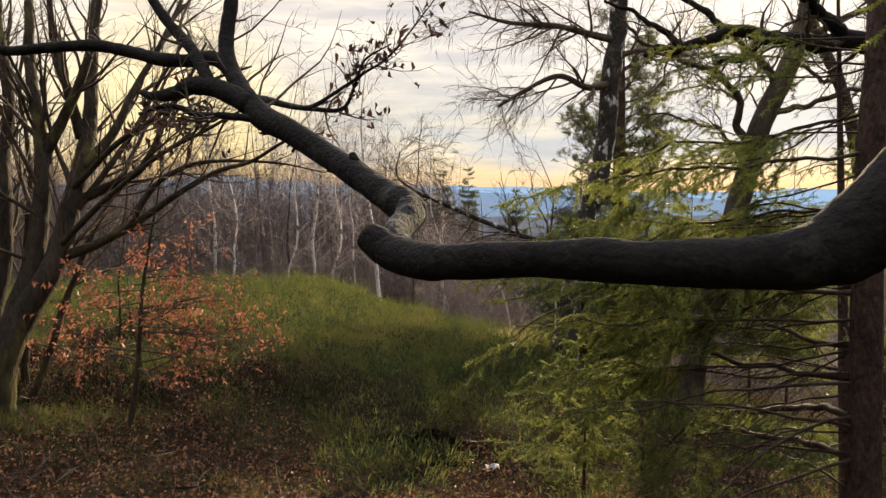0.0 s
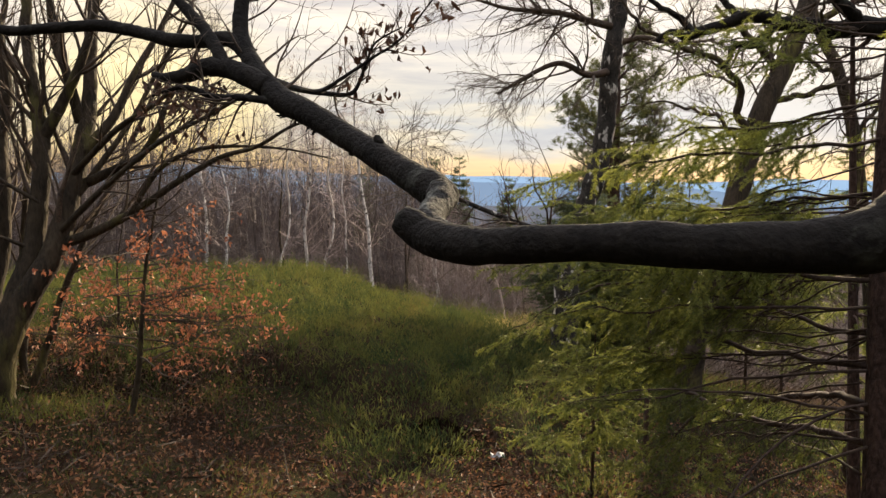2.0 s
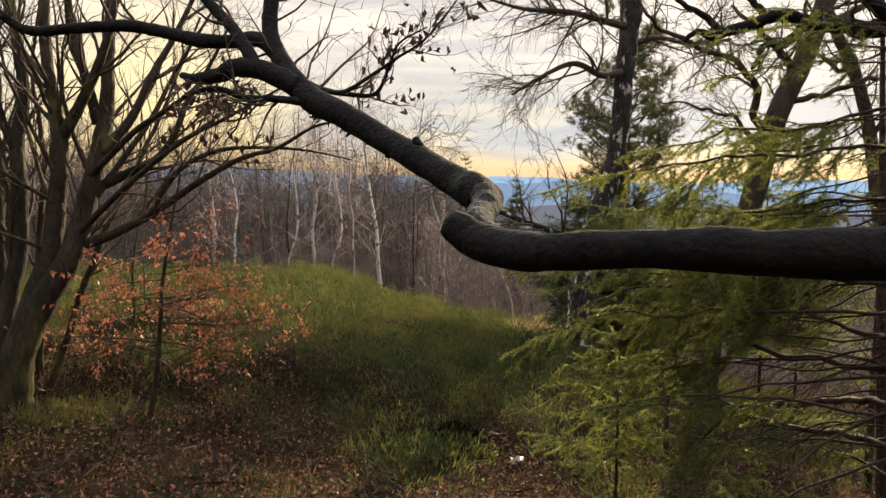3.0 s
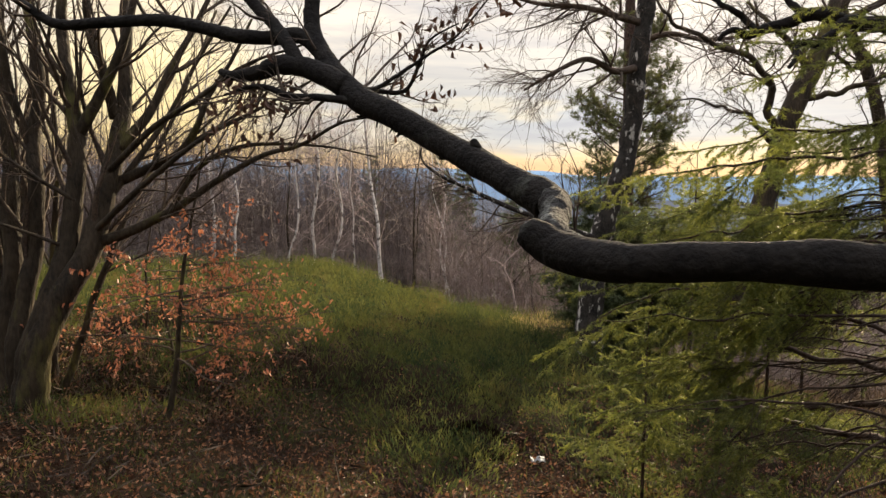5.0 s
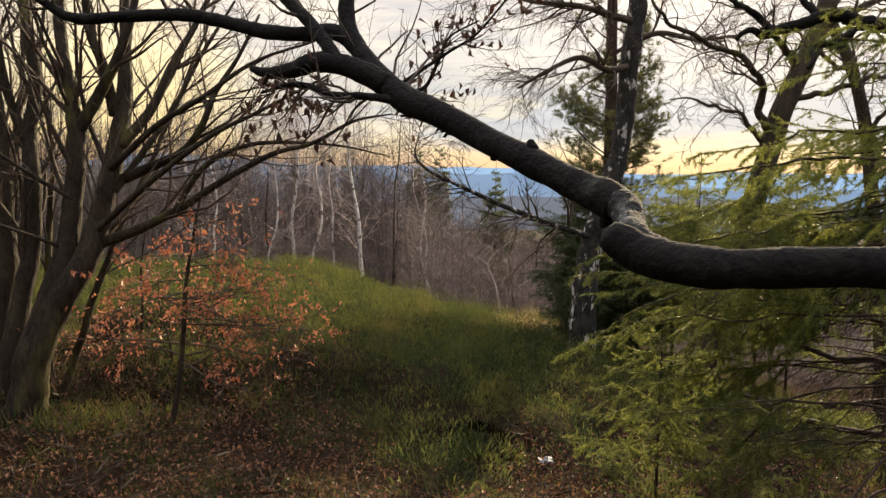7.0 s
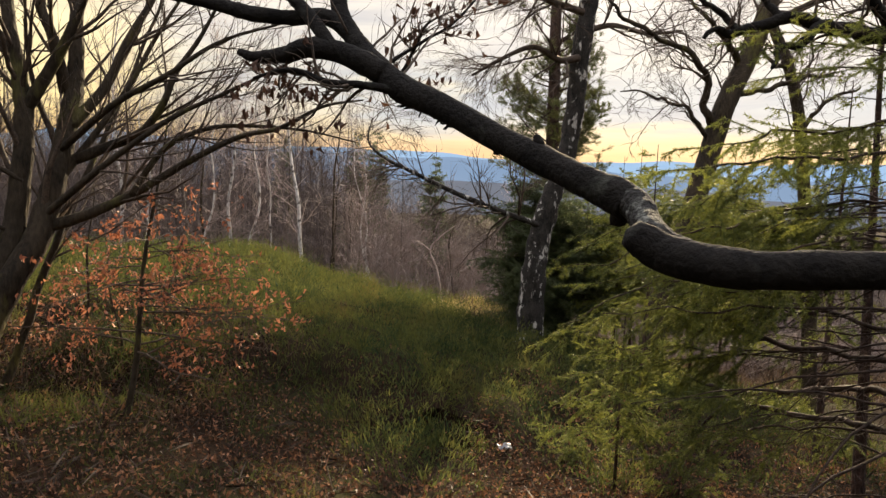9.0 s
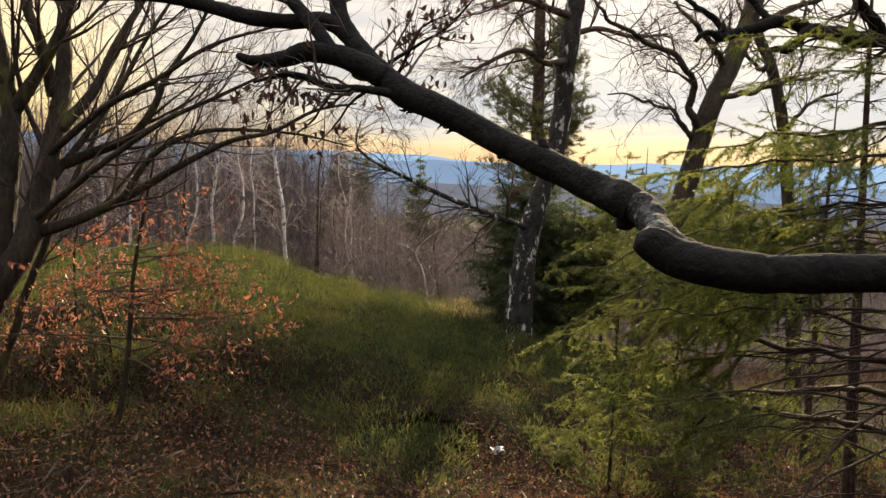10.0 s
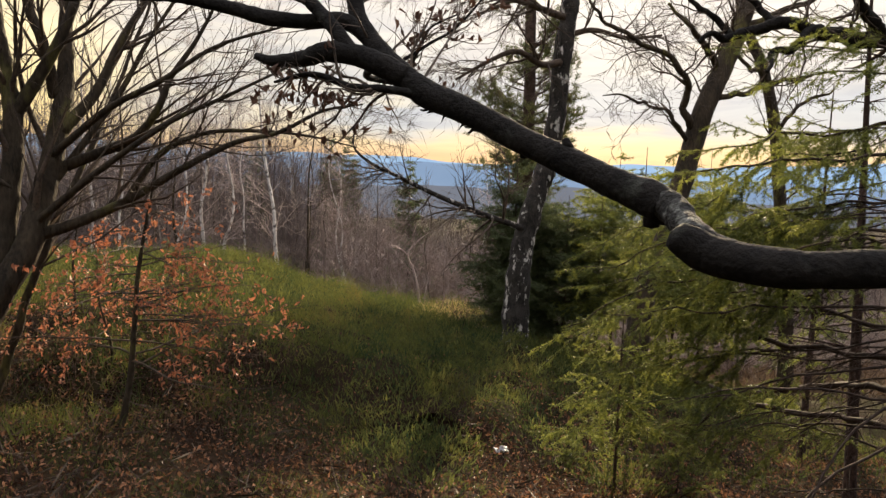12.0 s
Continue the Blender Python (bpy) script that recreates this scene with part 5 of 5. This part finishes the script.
tagged(new("spruce_wood", b.mesh("spruce_wood", DARK_NEEDLE)), "unseen spruce wood added behind the path to block skylight", "woods", kind="stuff")

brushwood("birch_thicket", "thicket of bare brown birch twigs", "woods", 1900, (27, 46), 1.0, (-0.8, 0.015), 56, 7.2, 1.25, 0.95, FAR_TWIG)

brushwood("low_thicket", "low bare thicket below the birch wood", "woods", 1100, (21, 40), 1.0, (-0.02, 0.42), 44, 3.9, 1.1, 0.95)

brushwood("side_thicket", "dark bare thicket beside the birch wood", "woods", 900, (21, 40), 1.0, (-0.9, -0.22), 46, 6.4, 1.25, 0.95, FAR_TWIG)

# ---- grass, bilberry and litter ----
rng = np.random.default_rng(131)


def lumpy(x, y):
    return 0.5 + 0.25 * np.sin(1.9 * x + 0.8 * y) * np.sin(1.4 * y - 0.6 * x + 1) + 0.25 * np.sin(4.1 * x - 1.3 * y + 2) * np.sin(3.3 * y + 2.2 * x)


def sward(name, label, category, mat, n, xs, ys, keep, low, high, tilt):
    x, y = rng.uniform(*xs, n), rng.uniform(*ys, n) if len(ys) == 2 else ys[0] + (ys[1] - ys[0]) * rng.uniform(0, 1, n) ** ys[2]
    ok = keep(x, y) > rng.uniform(0, 1, n)
    x, y = x[ok], y[ok]
    b = Build()
    size = low + (high - low) * lumpy(x, y) * rng.uniform(0.5, 1.0, len(x))
    scatter(b, BLADE, BLADE_TRI, np.stack([x, y, gz(x, y) - 0.01], 1), random_turns(rng, len(x), tilt), size)
    return tagged(new(name, b.mesh(name, mat)), label, category, kind="stuff")


def on_mound(x, y):
    edge = 6.15 - 1.05 * np.exp(-((x + 0.4) / 0.6) ** 2) + 1.35 * np.clip(-1.0 - x, 0, 1.5) + 1.1 * np.exp(-((x - 0.42) / 0.35) ** 2) + 0.2 * np.sin(4.3 * x) - 0.9 * np.clip((x - 0.65) * 2.5, 0, 1)
    under_spruces = 1 - 0.85 * np.clip((x - 0.75) * 2, 0, 1) * np.clip((9.0 - y) * 1.0, 0, 1)
    return np.clip((y - edge) * 1.2, 0, 1) * np.clip(1.3 - np.abs(x) / 14, 0, 1) * under_spruces


def tussocks(name, label, mat, n, blades, xs, ys, power, low, high):
    """Domed clumps of short shoots, each leaning out from its clump's middle."""
    x, y = rng.uniform(*xs, n), ys[0] + (ys[1] - ys[0]) * rng.uniform(0, 1, n) ** power
    ok = on_mound(x, y) > rng.uniform(0, 1, n)
    x, y = x[ok], y[ok]
    wide = rng.uniform(low, high, len(x))
    idx = np.repeat(np.arange(len(x)), blades)
    a, r = rng.uniform(0, 2 * math.pi, len(idx)), np.sqrt(rng.uniform(0, 1, len(idx)))
    px, py = x[idx] + wide[idx] * r * np.cos(a), y[idx] + wide[idx] * r * np.sin(a)
    pz = gz(px, py) - 0.02 + rng.uniform(0.15, 1.3, len(x))[idx] * wide[idx] * np.sqrt(np.maximum(0, 1 - r * r)) * rng.uniform(0.4, 1, len(idx))
    ways = np.stack([0.8 * r * np.cos(a), 0.8 * r * np.sin(a), np.ones(len(idx))], 1) + rng.normal(0, 0.35, (len(idx), 3))
    b = Build()
    scatter(b, SHOOT, SHOOT_TRI, np.stack([px, py, pz], 1), aligned_turns(rng, ways), rng.uniform(0.038, 0.095, len(idx)))
    return tagged(new(name, b.mesh(name, mat)), label, "grass", kind="stuff")


SHOOT = np.array([(0, 0, 0), (0.075, 0.5, 0.06), (0, 1.0, -0.06), (-0.075, 0.5, 0.06)])
SHOOT_TRI = [(0, 1, 2), (0, 2, 3)]
tussocks("bilberry_bushes", "dense green bilberry tussocks covering the mound", GRASS, 6800, 41, (-8, 6), (4.7, 17.5), 1.1, 0.16, 0.46)
sward("mound_grass", "fine green grass between the bilberry tussocks", "grass", GRASS, 58000, (-8, 7), (6.2, 18, 1.0), on_mound, 0.05, 0.15, 0.75)
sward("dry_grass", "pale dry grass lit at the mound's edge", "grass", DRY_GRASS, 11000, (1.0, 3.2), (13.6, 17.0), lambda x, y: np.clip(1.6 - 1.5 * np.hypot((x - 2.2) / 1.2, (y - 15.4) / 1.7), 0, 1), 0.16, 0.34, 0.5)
sward("withered_grass", "withered brown grass on the falling slope", "grass", WITHERED, 26000, (1.5, 17), (12.5, 26), lambda x, y: np.clip((x - 0.2 * y + 2.2), 0, 1) , 0.25, 0.55, 0.6)
sward("thin_grass", "sparse grass blades growing through leaf litter", "grass", GRASS, 60000, (-5.5, 3.5), (4.2, 8.8), lambda x, y: np.clip(lumpy(x * 1.7, y * 1.7) - 0.25, 0, 1) * (1 - 0.8 * on_mound(x, y)) * np.clip(0.7 - x, 0.06, 1), 0.05, 0.16, 0.6)

n = 78000
x, y = rng.uniform(-6, 6.5, n), rng.uniform(4.0, 9.5, n)
x, y = np.concatenate([x, rng.uniform(-6, 5, 5000)]), np.concatenate([y, rng.uniform(-4, 4.0, 5000)])
ok = (1 - 0.93 * on_mound(x, y)) * np.clip(0.50 + lumpy(x * 0.8 + 3, y * 0.8), 0, 1) > rng.uniform(0, 1, len(x))
x, y = x[ok], y[ok]
b = Build()
flat = random_turns(rng, len(x), 0.75)
CURLED = np.array([(0, 0, 0), (0.26, 0.4, 0.12), (0, 0.45, -0.04), (-0.26, 0.4, 0.16), (0.02, 1.0, -0.05)])
scatter(b, CURLED, [(0, 1, 2), (0, 2, 3), (1, 4, 2), (2, 4, 3)], np.stack([x, y, gz(x, y) + rng.uniform(0.004, 0.055, len(x))], 1), flat, rng.uniform(0.018, 0.052, len(x)))
tagged(new("leaf_litter", b.mesh("leaf_litter", LITTER, smooth=False)), "brown and copper fallen leaves covering the ground", "leaf litter", kind="stuff")

# fallen twigs and withered blades among the leaves
n = 2600
x, y = rng.uniform(-6, 5, n), rng.uniform(4.0, 8.5, n)
ok = 1 - on_mound(x, y) > rng.uniform(0, 1, n)
x, y = x[ok], y[ok]
b = Build()
ways = rng.normal(0, 1, (len(x), 3)) * np.array((1, 1, 0.22))
STICK = np.array([(-0.012, 0, -0.008), (0.012, 0, -0.008), (0, 0, 0.012), (0.02, 0.5, 0.03), (0.0, 1.0, -0.01)])
scatter(b, STICK, [(0, 1, 3), (1, 2, 3), (2, 0, 3), (0, 3, 4), (2, 4, 3), (1, 3, 4)], np.stack([x, y, gz(x, y) + 0.03], 1), aligned_turns(rng, ways), rng.uniform(0.08, 0.34, len(x)))
tagged(new("fallen_twigs", b.mesh("fallen_twigs", TWIG_BARK)), "thin dry twigs fallen among the leaves", "twigs", kind="stuff")
sward("withered_blades", "withered straw blades standing in leaf litter", "grass", WITHERED, 16000, (-5.5, 1.2), (4.2, 8.6), lambda x, y: np.clip(lumpy(x * 2.1 + 1, y * 2.1) - 0.3, 0, 1) * (1 - on_mound(x, y)), 0.04, 0.15, 1.0)

sward("undergrowth", "brown-green tufts of grass round the hornbeam's foot", "grass", GRASS, 26000, (-5.6, -1.6), (5.7, 8.4), lambda x, y: np.clip(lumpy(x * 1.4 + 2, y * 1.4) - 0.2, 0, 1) * np.clip((y - 5.6 - 0.25 * np.abs(x + 3.4)) * 1.3, 0, 1), 0.08, 0.27, 0.55)
sward("dead_undergrowth", "withered brown stalks round the hornbeam's foot", "grass", WITHERED, 14000, (-5.6, -1.4), (5.6, 8.4), lambda x, y: np.clip(lumpy(x * 1.8 + 5, y * 1.8) - 0.2, 0, 1) * np.clip((y - 5.5 - 0.25 * np.abs(x + 3.4)) * 1.3, 0, 1), 0.08, 0.28, 0.7)

# the pale scrap on the path
b = Build()
gxs, gys = np.meshgrid(np.linspace(-0.065, 0.065, 9), np.linspace(-0.04, 0.04, 7))
cr = 0.016 * np.sin(gxs * 70 + gys * 25) + 0.012 * np.sin(gys * 90 - gxs * 40) + 0.03
i = np.arange(6)[:, None] * 9 + np.arange(8)[None]
sx, sy = 0.46, 6.75
b.add(np.stack([gxs.ravel() + sx, gys.ravel() + sy, (0.5 * cr + gys * 0.3).ravel() + float(gz(sx, sy)) + 0.03], 1), np.stack([i, i + 1, i + 10, i + 9], -1).reshape(-1, 4))
scrap = new("plastic_scrap", b.mesh("plastic_scrap", SCRAP, (sx, sy, float(gz(sx, sy)))))
scrap.location = (sx, sy, float(gz(sx, sy)))
scrap.modifiers.new("thickness", "SOLIDIFY").thickness = 0.003
tagged(scrap, "crumpled pale scrap of plastic lying among fallen leaves", "scrap")
